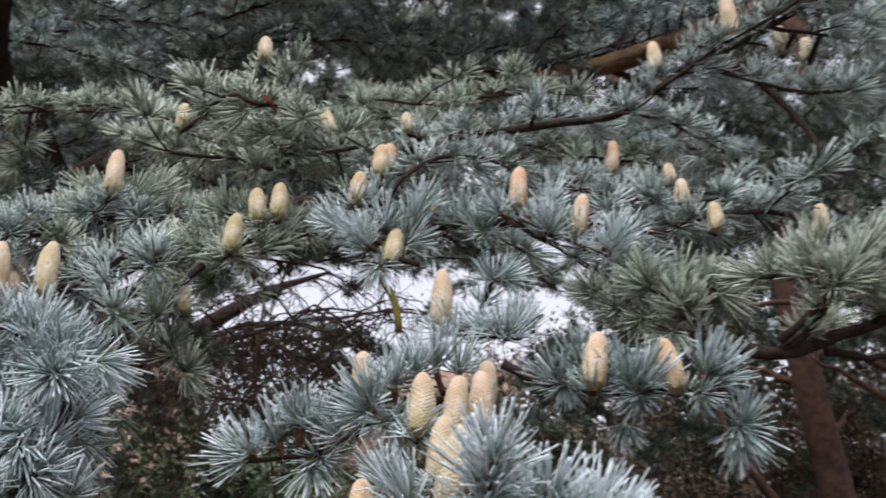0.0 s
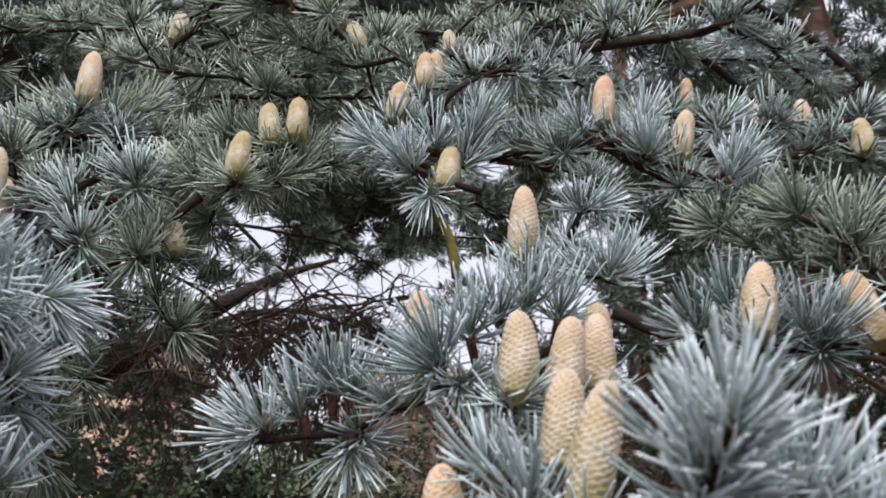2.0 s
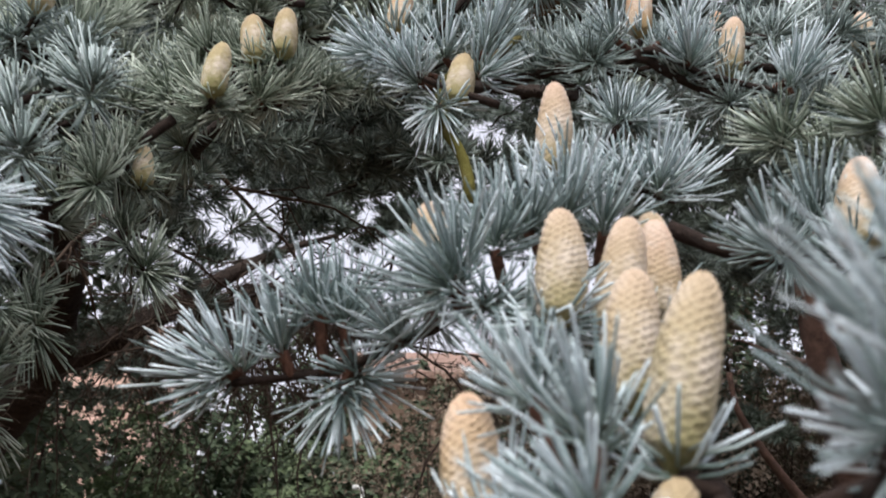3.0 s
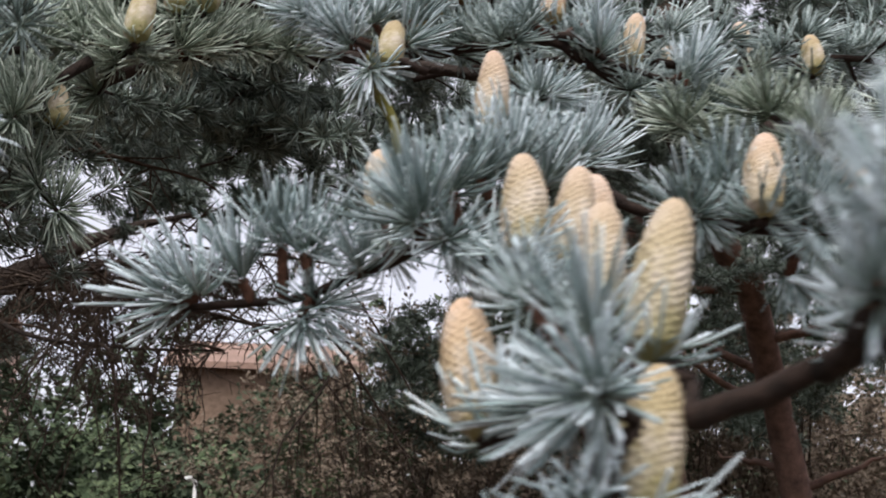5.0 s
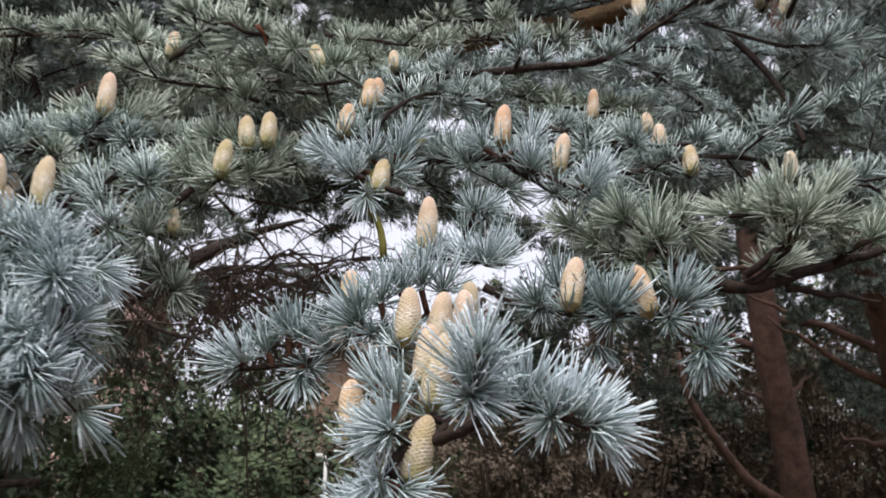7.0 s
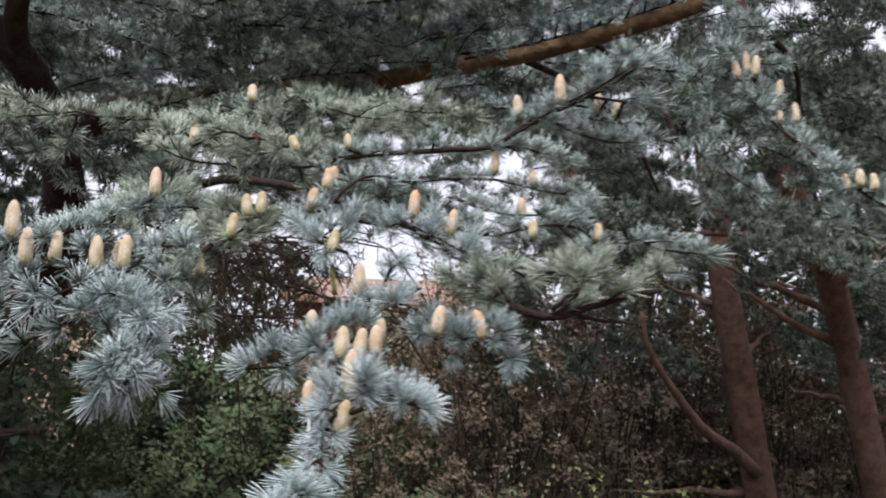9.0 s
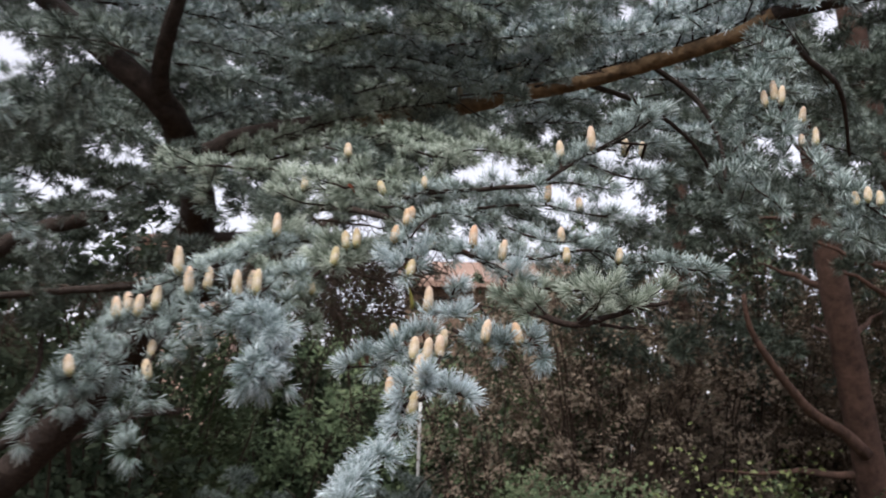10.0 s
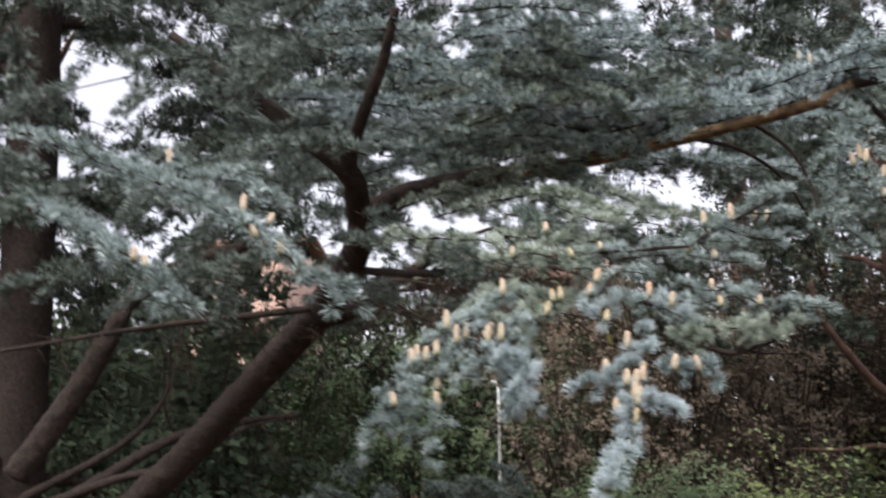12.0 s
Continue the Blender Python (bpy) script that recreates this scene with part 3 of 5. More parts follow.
def bough(group, pts, r0, r1, near=False, side=0.0, green=False, bare=False, dull=False, mossy=False, lift=0.0, step=0.0195, twigs=0.038, tufts=(), wood_mat=None):
    path = smooth_path(pts, 0.008)
    path = path + RNG.normal(0, 0.0006, path.shape)
    wood = [tube(path, r0, r1, 8, 0.06) if near or tufts or bare else tube(path[::2], 0.8 * r0, 0.8 * r1, 6, 0.06)]
    items, tips, twig_wood = [], [], []
    if not bare:
        sprout(path, step * (0.85 if near else 1), 0.9, items, tips, rise=(r0 + r1) / 2)
    if side:
        seg = np.linalg.norm(np.diff(path, axis=0), axis=1).sum()
        n = max(3, int(seg / twigs))
        for k in range(n):
            i = int((k + rnd.uniform(0.1, 0.9)) / n * (len(path) - 2)) + 1
            tan = unit(path[i] - path[i - 1])
            out = unit(np.cross(tan, (0, 0, 1))) * (1 if k % 2 else -1)
            way = unit(out * rnd.uniform(0.5, 1.0) + tan * rnd.uniform(0.4, 0.9) + np.array([0, 0, rnd.uniform(-0.25, 0.3) + lift * 4]))
            ln = side * rnd.uniform(0.6, 1.35)
            q = np.linspace(0, 1, max(4, int(ln / 0.008)))[:, None]
            tw = path[i] + way * ln * q + (np.array([0, 0, -0.12]) + RNG.normal(0, 0.16, 3)) * ln * q ** 2
            twig_wood.append(tube(tw[:: (1 if near else 2)], r1 * 0.9, r1 * 0.5, 4, 0.05))
            sprout(tw, step, 0.8, items, tips)
    mat = GREEN if green else DULL if dull else BLUE
    v, f = merged(wood)
    ob = part("bough", mesh_from("bough", v, f, wood_mat or (MOSSY if mossy else TWIG)), cedar)
    ob.matrix_parent_inverse = OFF
    for tw in twig_wood:
        part("twig", mesh_from("twig", *tw, TWIG), ob)
    BOUGHS.append((ob, path, near, mat))
    for k, (x, y, z, ax, ay, az, size) in enumerate(tufts):
        if beside_cone((x, y, z), 0.010 if y > 0.45 else 0.004):
            continue
        size *= 0.84 if y < 0.42 else 0.96
        fine_object(FINETIP if k % 3 == 2 else FINE, "tip" if k % 3 == 2 else "side", k % 4, np.array([x, y, z]), (ax, ay, az), size, ob, mat)
        root = path[int(np.linalg.norm(path - (x, y, z), axis=1).argmin())]
        part("spur", mesh_from("spur", *tube(np.linspace(root, (x, y, z), 4), 0.0018, 0.0021, 6, 0.05), SPUR), ob)
    if near:
        rest, rest_tips = [], []
        for k, (p, a, s) in enumerate(items):
            if SPENT[0] < 150:
                fine_object(FINE, "side", rnd.randrange(len(FINE)), p, a, s, ob, mat)
                SPENT[0] += 1
            else:
                rest.append((p, a, s))
        joined("needles", rest, FINE, mat, ob)
        joined("tip_needles", tips, FINETIP, mat, ob)
    else:
        away = group in (UPPER, RIGHT, SIDE)
        joined("needles", items, LITE if away else MID, mat, ob)
        joined("tip_needles", tips, LITE if away else MIDTIP, mat, ob)
    return ob


NEAR, LEFT, SIDE, RIGHT, UPPER = "near", "left", "side", "right", "upper"
bough(NEAR, [(0.035, 0.507, 1.703), (0.009, 0.496, 1.692), (-0.015, 0.486, 1.681), (-0.038, 0.479, 1.674), (-0.056, 0.488, 1.665), (-0.080, 0.497, 1.658), (-0.111, 0.503, 1.656)], 0.0024, 0.0013, bare=True, tufts=[(-0.113, 0.503, 1.658, -0.87, -0.47, 0.16, 1.10), (-0.107, 0.502, 1.660, -0.58, -0.52, 0.62, 1.05), (-0.093, 0.499, 1.665, -0.25, -0.48, 0.84, 1.00), (-0.081, 0.493, 1.676, -0.14, -0.39, 0.91, 1.00), (-0.073, 0.492, 1.673, 0.17, -0.49, 0.85, 1.00), (-0.073, 0.495, 1.652, -0.01, -0.72, -0.69, 1.00), (-0.068, 0.496, 1.657, 0.45, -0.89, -0.01, 1.00), (-0.040, 0.467, 1.677, -0.77, -0.60, 0.23, 1.15), (-0.038, 0.469, 1.681, -0.25, -0.56, 0.79, 1.10), (-0.027, 0.476, 1.692, -0.04, -0.40, 0.92, 1.05), (-0.016, 0.483, 1.701, -0.04, -0.40, 0.92, 1.05), (-0.004, 0.487, 1.705, 0.07, -0.40, 0.92, 1.05), (0.009, 0.492, 1.704, 0.18, -0.40, 0.90, 1.05), (-0.031, 0.467, 1.672, 0.07, -0.95, -0.29, 0.80), (-0.055, 0.485, 1.666, -0.40, -0.85, 0.35, 0.90)])
bough(NEAR, [(0.035, 0.514, 1.714), (0.057, 0.507, 1.702), (0.083, 0.493, 1.694), (0.106, 0.488, 1.692), (0.132, 0.481, 1.693), (0.152, 0.477, 1.689), (0.162, 0.476, 1.674), (0.163, 0.476, 1.665)], 0.003, 0.0013, bare=True, tufts=[(0.066, 0.495, 1.699, -0.61, -0.62, 0.50, 1.05), (0.070, 0.497, 1.698, -0.01, -0.65, -0.76, 0.80), (0.079, 0.494, 1.707, -0.24, -0.38, 0.89, 1.00), (0.088, 0.487, 1.702, 0.06, -0.58, 0.81, 1.00), (0.103, 0.482, 1.695, -0.35, -0.63, 0.69, 1.10), (0.109, 0.480, 1.693, 0.28, -0.58, 0.77, 1.10), (0.108, 0.481, 1.689, -0.47, -0.80, -0.38, 0.90), (0.123, 0.480, 1.698, 0.07, -0.40, 0.92, 1.00), (0.144, 0.473, 1.700, 0.27, -0.48, 0.83, 1.05), (0.150, 0.474, 1.697, 0.60, -0.45, 0.66, 1.00), (0.141, 0.477, 1.689, 0.18, -0.94, -0.29, 0.80), (0.159, 0.475, 1.671, 0.09, -0.74, -0.67, 1.05), (0.161, 0.474, 1.672, 0.29, -0.59, 0.75, 0.90), (0.160, 0.475, 1.668, -0.20, -0.15, -0.97, 1.00), (0.101, 0.493, 1.676, 0.00, -0.46, -0.89, 0.80)])
bough(NEAR, [(-0.031, 0.588, 1.753), (-0.034, 0.590, 1.774), (-0.044, 0.595, 1.800), (-0.042, 0.603, 1.823), (-0.023, 0.618, 1.841), (-0.003, 0.635, 1.868)], 0.0028, 0.0024, bare=True, mossy=True, tufts=[(-0.044, 0.591, 1.806, -0.80, -0.59, 0.13, 1.10), (-0.046, 0.591, 1.802, 0.01, -0.40, -0.92, 1.05), (-0.037, 0.590, 1.815, 0.27, -0.48, 0.83, 1.05), (-0.055, 0.595, 1.816, -0.55, -0.42, 0.72, 1.05), (-0.026, 0.598, 1.822, 0.74, -0.51, 0.44, 1.10), (-0.023, 0.603, 1.839, 0.27, -0.48, 0.83, 1.10), (-0.043, 0.604, 1.836, -0.04, -0.40, 0.92, 1.10), (-0.015, 0.617, 1.859, 0.17, -0.40, 0.90, 1.10), (-0.062, 0.607, 1.830, -0.78, -0.27, 0.57, 1.05)])
bough(NEAR, [(0.046, 0.658, 1.857), (0.060, 0.605, 1.842), (0.083, 0.607, 1.831), (0.098, 0.604, 1.824), (0.119, 0.587, 1.807)], 0.0026, 0.0014, bare=True, tufts=[(0.057, 0.599, 1.843, -0.68, -0.65, 0.34, 1.15), (0.064, 0.599, 1.844, 0.50, -0.73, 0.47, 1.15), (0.059, 0.598, 1.839, -0.00, -0.53, -0.85, 0.85), (0.042, 0.608, 1.850, -0.55, -0.42, 0.72, 1.00), (0.080, 0.614, 1.859, 0.28, -0.39, 0.88, 1.05), (0.078, 0.603, 1.834, -0.37, -0.74, 0.56, 1.05), (0.097, 0.598, 1.827, -0.24, -0.97, 0.01, 1.00), (0.105, 0.595, 1.817, 0.06, -0.85, 0.53, 1.05), (0.118, 0.586, 1.811, 0.28, -0.67, 0.69, 1.05), (0.126, 0.593, 1.823, 0.37, -0.38, 0.85, 1.05)])
bough(NEAR, [(-0.118, 0.702, 1.866), (-0.137, 0.664, 1.841), (-0.161, 0.656, 1.834), (-0.184, 0.660, 1.842), (-0.208, 0.669, 1.847)], 0.0026, 0.0014, bare=True, green=True, tufts=[(-0.168, 0.651, 1.834, -0.55, -0.83, -0.06, 1.10), (-0.157, 0.652, 1.830, 0.20, -0.65, -0.74, 1.05), (-0.144, 0.654, 1.839, 0.63, -0.76, 0.13, 1.10), (-0.132, 0.658, 1.843, 0.75, -0.59, 0.31, 1.05), (-0.180, 0.657, 1.848, -0.55, -0.42, 0.72, 1.00), (-0.198, 0.663, 1.848, -0.70, -0.49, 0.52, 1.05), (-0.161, 0.670, 1.872, -0.35, -0.46, 0.82, 1.05), (-0.217, 0.669, 1.849, -0.44, -0.35, 0.83, 1.00), (-0.129, 0.681, 1.868, 0.62, -0.35, 0.70, 1.00)])
bough(NEAR, [(-0.214, 0.754, 1.912), (-0.240, 0.698, 1.892), (-0.268, 0.676, 1.882), (-0.297, 0.672, 1.881), (-0.314, 0.651, 1.849)], 0.003, 0.0014, bare=True, green=True, tufts=[(-0.281, 0.669, 1.889, -0.68, -0.65, 0.34, 1.15), (-0.293, 0.668, 1.892, -0.80, -0.45, 0.41, 1.10), (-0.258, 0.668, 1.889, 0.60, -0.62, 0.50, 1.15), (-0.269, 0.667, 1.878, -0.03, -0.98, -0.20, 1.10), (-0.248, 0.672, 1.893, 0.77, -0.42, 0.49, 1.10), (-0.268, 0.669, 1.871, 0.10, -0.72, -0.69, 1.00), (-0.286, 0.669, 1.873, -0.48, -0.86, 0.18, 1.10), (-0.301, 0.658, 1.860, -0.35, -0.46, 0.82, 1.10), (-0.239, 0.675, 1.898, 0.57, -0.35, 0.74, 1.05)])
bough(NEAR, [(-0.250, 0.632, 1.702), (-0.245, 0.613, 1.679), (-0.242, 0.605, 1.661)], 0.002, 0.0014, bare=True, green=True, tufts=[(-0.241, 0.601, 1.659, -0.03, -0.92, -0.39, 1.15), (-0.242, 0.606, 1.667, -0.37, -0.88, 0.29, 1.00), (-0.243, 0.612, 1.683, 0.54, -0.74, 0.39, 1.00)])
bough(NEAR, [(0.214, 0.539, 1.735), (0.229, 0.529, 1.747), (0.245, 0.518, 1.765)], 0.0028, 0.002, bare=True, green=True, tufts=[(0.244, 0.516, 1.766, -0.04, -0.97, 0.25, 1.10), (0.249, 0.513, 1.771, 0.39, -0.57, 0.72, 1.10), (0.234, 0.518, 1.783, -0.35, -0.37, 0.86, 1.05), (0.241, 0.515, 1.773, -0.58, -0.52, 0.62, 1.05), (0.230, 0.526, 1.775, -0.33, -0.37, 0.87, 1.05), (0.262, 0.517, 1.784, 0.37, -0.38, 0.85, 1.05)])
bough(NEAR, [(0.026, 0.492, 1.692), (0.018, 0.450, 1.652), (0.011, 0.408, 1.626), (0.006, 0.386, 1.611), (-0.006, 0.384, 1.605), (-0.018, 0.379, 1.610)], 0.0025, 0.0016, bare=True, tufts=[(-0.018, 0.377, 1.610, -0.82, -0.53, -0.20, 1.12), (-0.017, 0.380, 1.612, -0.43, -0.80, 0.42, 1.05), (-0.014, 0.389, 1.624, -0.30, -0.47, 0.83, 1.10), (-0.024, 0.400, 1.634, -0.35, -0.37, 0.86, 1.00), (0.005, 0.367, 1.617, 0.61, -0.62, -0.50, 1.05), (-0.015, 0.415, 1.650, -0.04, -0.40, 0.92, 1.00)])
bough(NEAR, [(-0.006, 0.384, 1.605), (-0.015, 0.384, 1.599), (-0.020, 0.381, 1.590), (-0.022, 0.380, 1.581), (-0.020, 0.377, 1.572)], 0.0028, 0.0014, bare=True, tufts=[(-0.020, 0.379, 1.590, -0.41, -0.77, -0.49, 1.05), (-0.022, 0.379, 1.582, -0.83, -0.56, 0.08, 1.00), (-0.012, 0.383, 1.586, 0.78, -0.50, -0.37, 0.95), (-0.020, 0.377, 1.573, -0.25, -0.65, -0.72, 1.00), (-0.031, 0.381, 1.577, -0.84, -0.48, 0.25, 0.90)])
bough(NEAR, [(0.002, 0.386, 1.6085), (0.009, 0.378, 1.610), (0.021, 0.366, 1.614), (0.033, 0.353, 1.620), (0.042, 0.347, 1.619), (0.051, 0.343, 1.615), (0.063, 0.338, 1.611), (0.069, 0.336, 1.611)], 0.0030, 0.0015, bare=True, tufts=[(0.034, 0.350, 1.622, -0.14, -0.48, 0.87, 1.12), (0.029, 0.355, 1.620, -0.46, -0.54, 0.70, 1.00), (0.041, 0.347, 1.622, 0.26, -0.57, 0.78, 1.12), (0.049, 0.343, 1.616, 0.23, -0.59, 0.78, 1.10), (0.049, 0.343, 1.614, -0.58, -0.67, -0.47, 0.85), (0.056, 0.341, 1.616, 0.48, -0.46, 0.74, 1.05), (0.064, 0.338, 1.611, 0.90, -0.40, 0.17, 1.15), (0.067, 0.337, 1.611, 0.88, -0.22, -0.42, 1.15), (0.061, 0.340, 1.612, 0.62, -0.35, 0.70, 1.05)])
bough(NEAR, [(0.023, 0.364, 1.614), (0.017, 0.340, 1.621), (0.017, 0.329, 1.628), (0.018, 0.319, 1.636)], 0.0026, 0.0013, bare=True, tufts=[(0.016, 0.338, 1.621, -0.35, -0.86, 0.37, 1.10), (0.016, 0.334, 1.624, 0.49, -0.64, 0.59, 1.15), (0.017, 0.329, 1.628, -0.44, -0.53, 0.72, 1.15), (0.017, 0.326, 1.631, 0.32, -0.48, 0.82, 1.15), (0.018, 0.319, 1.636, -0.04, -0.39, 0.92, 1.00), (0.016, 0.336, 1.622, 0.63, -0.71, -0.31, 1.00)])
bough(NEAR, [(-0.020, 0.377, 1.572), (-0.034, 0.352, 1.548), (-0.048, 0.310, 1.524), (-0.060, 0.264, 1.498), (-0.071, 0.255, 1.468), (-0.074, 0.250, 1.440)], 0.003, 0.0012, near=True, step=0.022, side=0.012, twigs=0.022)
bough(NEAR, [(0.153, 0.596, 1.804), (0.159, 0.555, 1.755), (0.182, 0.542, 1.733), (0.215, 0.546, 1.728), (0.245, 0.547, 1.736), (0.284, 0.547, 1.749), (0.316, 0.549, 1.759), (0.344, 0.557, 1.765)], 0.0062, 0.003, near=True, green=True, bare=True, side=0.04, lift=0.12, twigs=0.05)
bough(NEAR, [(0.215, 0.546, 1.728), (0.233, 0.534, 1.742), (0.241, 0.523, 1.758), (0.233, 0.523, 1.772)], 0.003, 0.0015, near=True, green=True)
bough(NEAR, [(0.182, 0.542, 1.733), (0.154, 0.545, 1.741), (0.126, 0.560, 1.756), (0.102, 0.565, 1.773)], 0.003, 0.0015, near=True, green=True)
bough(NEAR, [(0.169, 0.545, 1.741), (0.151, 0.538, 1.758), (0.135, 0.544, 1.771)], 0.003, 0.0015, near=True, green=True)
bough(NEAR, [(0.284, 0.547, 1.749), (0.270, 0.534, 1.771), (0.227, 0.542, 1.778), (0.205, 0.542, 1.778)], 0.003, 0.0015, near=True, green=True)
bough(NEAR, [(0.246, 0.551, 1.730), (0.276, 0.555, 1.727), (0.316, 0.561, 1.726)], 0.003, 0.001, bare=True)
bough(NEAR, [(-0.011, 0.689, 1.872), (0.025, 0.642, 1.853), (0.052, 0.613, 1.844), (0.092, 0.616, 1.822), (0.113, 0.597, 1.801), (0.139, 0.588, 1.797)], 0.004, 0.0015, near=True, side=0.05, dull=True)
bough(NEAR, [(0.052, 0.613, 1.844), (0.113, 0.633, 1.850), (0.166, 0.620, 1.840), (0.196, 0.617, 1.850), (0.235, 0.615, 1.854), (0.263, 0.611, 1.850), (0.284, 0.615, 1.833), (0.323, 0.616, 1.838), (0.366, 0.619, 1.830), (0.423, 0.631, 1.825)], 0.004, 0.0015, side=0.05, dull=True)
bough(NEAR, [(0.106, 0.695, 1.911), (0.147, 0.662, 1.886), (0.179, 0.645, 1.874), (0.218, 0.625, 1.870)], 0.003, 0.0015, side=0.04, dull=True)
bough(NEAR, [(-0.071, 0.711, 1.870), (-0.042, 0.634, 1.874), (-0.029, 0.637, 1.895), (-0.002, 0.660, 1.921), (0.036, 0.660, 1.921), (0.056, 0.672, 1.917)], 0.004, 0.0015, side=0.045, dull=True)
bough(NEAR, [(-0.018, 0.591, 1.803), (-0.051, 0.592, 1.816), (-0.077, 0.605, 1.839)], 0.002, 0.0012, near=True)
bough(NEAR, [(0.026, 0.599, 1.767), (0.033, 0.572, 1.782), (0.042, 0.580, 1.790)], 0.002, 0.0012, near=True)
bough(NEAR, [(0.068, 0.580, 1.762), (0.045, 0.541, 1.736), (0.034, 0.535, 1.738)], 0.002, 0.0012, near=True)
bough(NEAR, [(-0.041, 0.681, 1.921), (-0.069, 0.666, 1.935), (-0.100, 0.685, 1.939), (-0.135, 0.707, 1.967)], 0.003, 0.0015, side=0.045, green=True)
bough(NEAR, [(-0.095, 0.744, 1.894), (-0.122, 0.669, 1.854), (-0.156, 0.656, 1.844), (-0.171, 0.650, 1.832), (-0.201, 0.658, 1.840)], 0.0035, 0.0015, near=True, side=0.03, green=True)
bough(NEAR, [(-0.156, 0.656, 1.844), (-0.144, 0.661, 1.861), (-0.179, 0.667, 1.873)], 0.002, 0.0012, near=True, green=True)
bough(NEAR, [(-0.184, 0.791, 1.912), (-0.223, 0.706, 1.884), (-0.274, 0.671, 1.877), (-0.296, 0.648, 1.865), (-0.309, 0.616, 1.838), (-0.350, 0.600, 1.823)], 0.004, 0.0015, side=0.035, green=True)
bough(NEAR, [(-0.212, 0.676, 1.847), (-0.231, 0.643, 1.821), (-0.245, 0.627, 1.806), (-0.263, 0.606, 1.808), (-0.278, 0.584, 1.809)], 0.003, 0.0015, side=0.03, green=True)
bough(NEAR, [(-0.187, 0.643, 1.821), (-0.207, 0.632, 1.794), (-0.226, 0.633, 1.777), (-0.252, 0.640, 1.757), (-0.252, 0.645, 1.728), (-0.242, 0.642, 1.706)], 0.003, 0.0015, near=True, side=0.025, green=True)
bough(NEAR, [(-0.210, 0.644, 1.789), (-0.207, 0.645, 1.758), (-0.191, 0.642, 1.736)], 0.002, 0.0012, near=True, green=True)
bough(NEAR, [(-0.271, 0.606, 1.808), (-0.276, 0.595, 1.778), (-0.267, 0.553, 1.747), (-0.255, 0.523, 1.714), (-0.244, 0.523, 1.683), (-0.246, 0.513, 1.653)], 0.003, 0.0015, near=True, side=0.03)
bough(NEAR, [(-0.262, 0.546, 1.737), (-0.236, 0.537, 1.703), (-0.232, 0.544, 1.683)], 0.002, 0.0012, near=True)
bough(NEAR, [(-0.250, 0.617, 1.718), (-0.246, 0.608, 1.685), (-0.244, 0.611, 1.659)], 0.002, 0.0012, near=True, green=True)
bough(NEAR, [(-0.090, 0.765, 1.984), (-0.128, 0.665, 1.966), (-0.158, 0.626, 1.956), (-0.179, 0.633, 1.965), (-0.219, 0.693, 1.976)], 0.0035, 0.0015, side=0.035, green=True, step=0.021, twigs=0.042)
bough(NEAR, [(-0.128, 0.665, 1.966), (-0.138, 0.655, 1.994), (-0.154, 0.660, 2.008)], 0.002, 0.0012, side=0.02, green=True)
bough(NEAR, [(-0.154, 0.810, 2.007), (-0.225, 0.772, 1.994), (-0.304, 0.780, 2.030), (-0.381, 0.797, 2.042), (-0.460, 0.824, 2.054), (-0.543, 0.846, 2.053)], 0.0034, 0.002, side=0.05, green=True, step=0.021, twigs=0.042)
bough(NEAR, [(-0.167, 0.772, 1.964), (-0.199, 0.723, 1.952), (-0.251, 0.721, 1.957), (-0.299, 0.734, 1.981)], 0.003, 0.0015, side=0.04, green=True, step=0.021, twigs=0.042)
bough(NEAR, [(-0.089, 0.863, 2.006), (-0.025, 0.792, 1.997), (0.025, 0.743, 1.986), (0.097, 0.722, 1.985), (0.167, 0.700, 1.987), (0.211, 0.683, 2.019), (0.257, 0.662, 2.033), (0.306, 0.639, 2.052), (0.352, 0.613, 2.079)], 0.0060, 0.0028, side=0.038, lift=0.04, wood_mat=BARK, dull=True, step=0.021, twigs=0.042)
bough(NEAR, [(0.167, 0.700, 1.987), (0.215, 0.747, 2.003), (0.266, 0.807, 2.015), (0.311, 0.857, 2.023)], 0.003, 0.0015, side=0.02, dull=True, step=0.021, twigs=0.042)
bough(NEAR, [(0.185, 0.672, 1.990), (0.235, 0.650, 2.020), (0.285, 0.628, 2.042), (0.330, 0.605, 2.066)], 0.003, 0.0015, side=0.032, dull=True, step=0.021, twigs=0.042)
bough(NEAR, [(0.227, 0.680, 2.026), (0.264, 0.664, 1.999), (0.316, 0.663, 1.985), (0.372, 0.656, 1.989)], 0.003, 0.0015, side=0.03, dull=True, step=0.021, twigs=0.042)
bough(NEAR, [(0.285, 0.653, 2.044), (0.327, 0.659, 2.042), (0.377, 0.669, 2.043)], 0.003, 0.0015, side=0.03, dull=True, step=0.021, twigs=0.042)
bough(NEAR, [(-0.039, 0.855, 2.029), (0.010, 0.882, 2.101), (0.062, 0.880, 2.107), (0.108, 0.834, 2.087)], 0.003, 0.0015, side=0.04, green=True, step=0.021, twigs=0.042)
bough(NEAR, [(-0.131, 0.968, 2.157), (-0.054, 0.882, 2.101), (-0.003, 0.866, 2.085)], 0.003, 0.0015, side=0.05, green=True, step=0.021, twigs=0.042)
bough(NEAR, [(0.030, 0.960, 2.010), (0.110, 0.905, 2.006), (0.180, 0.868, 1.996), (0.240, 0.852, 1.978), (0.320, 0.845, 1.966)], 0.004, 0.0015, side=0.045, dull=True)
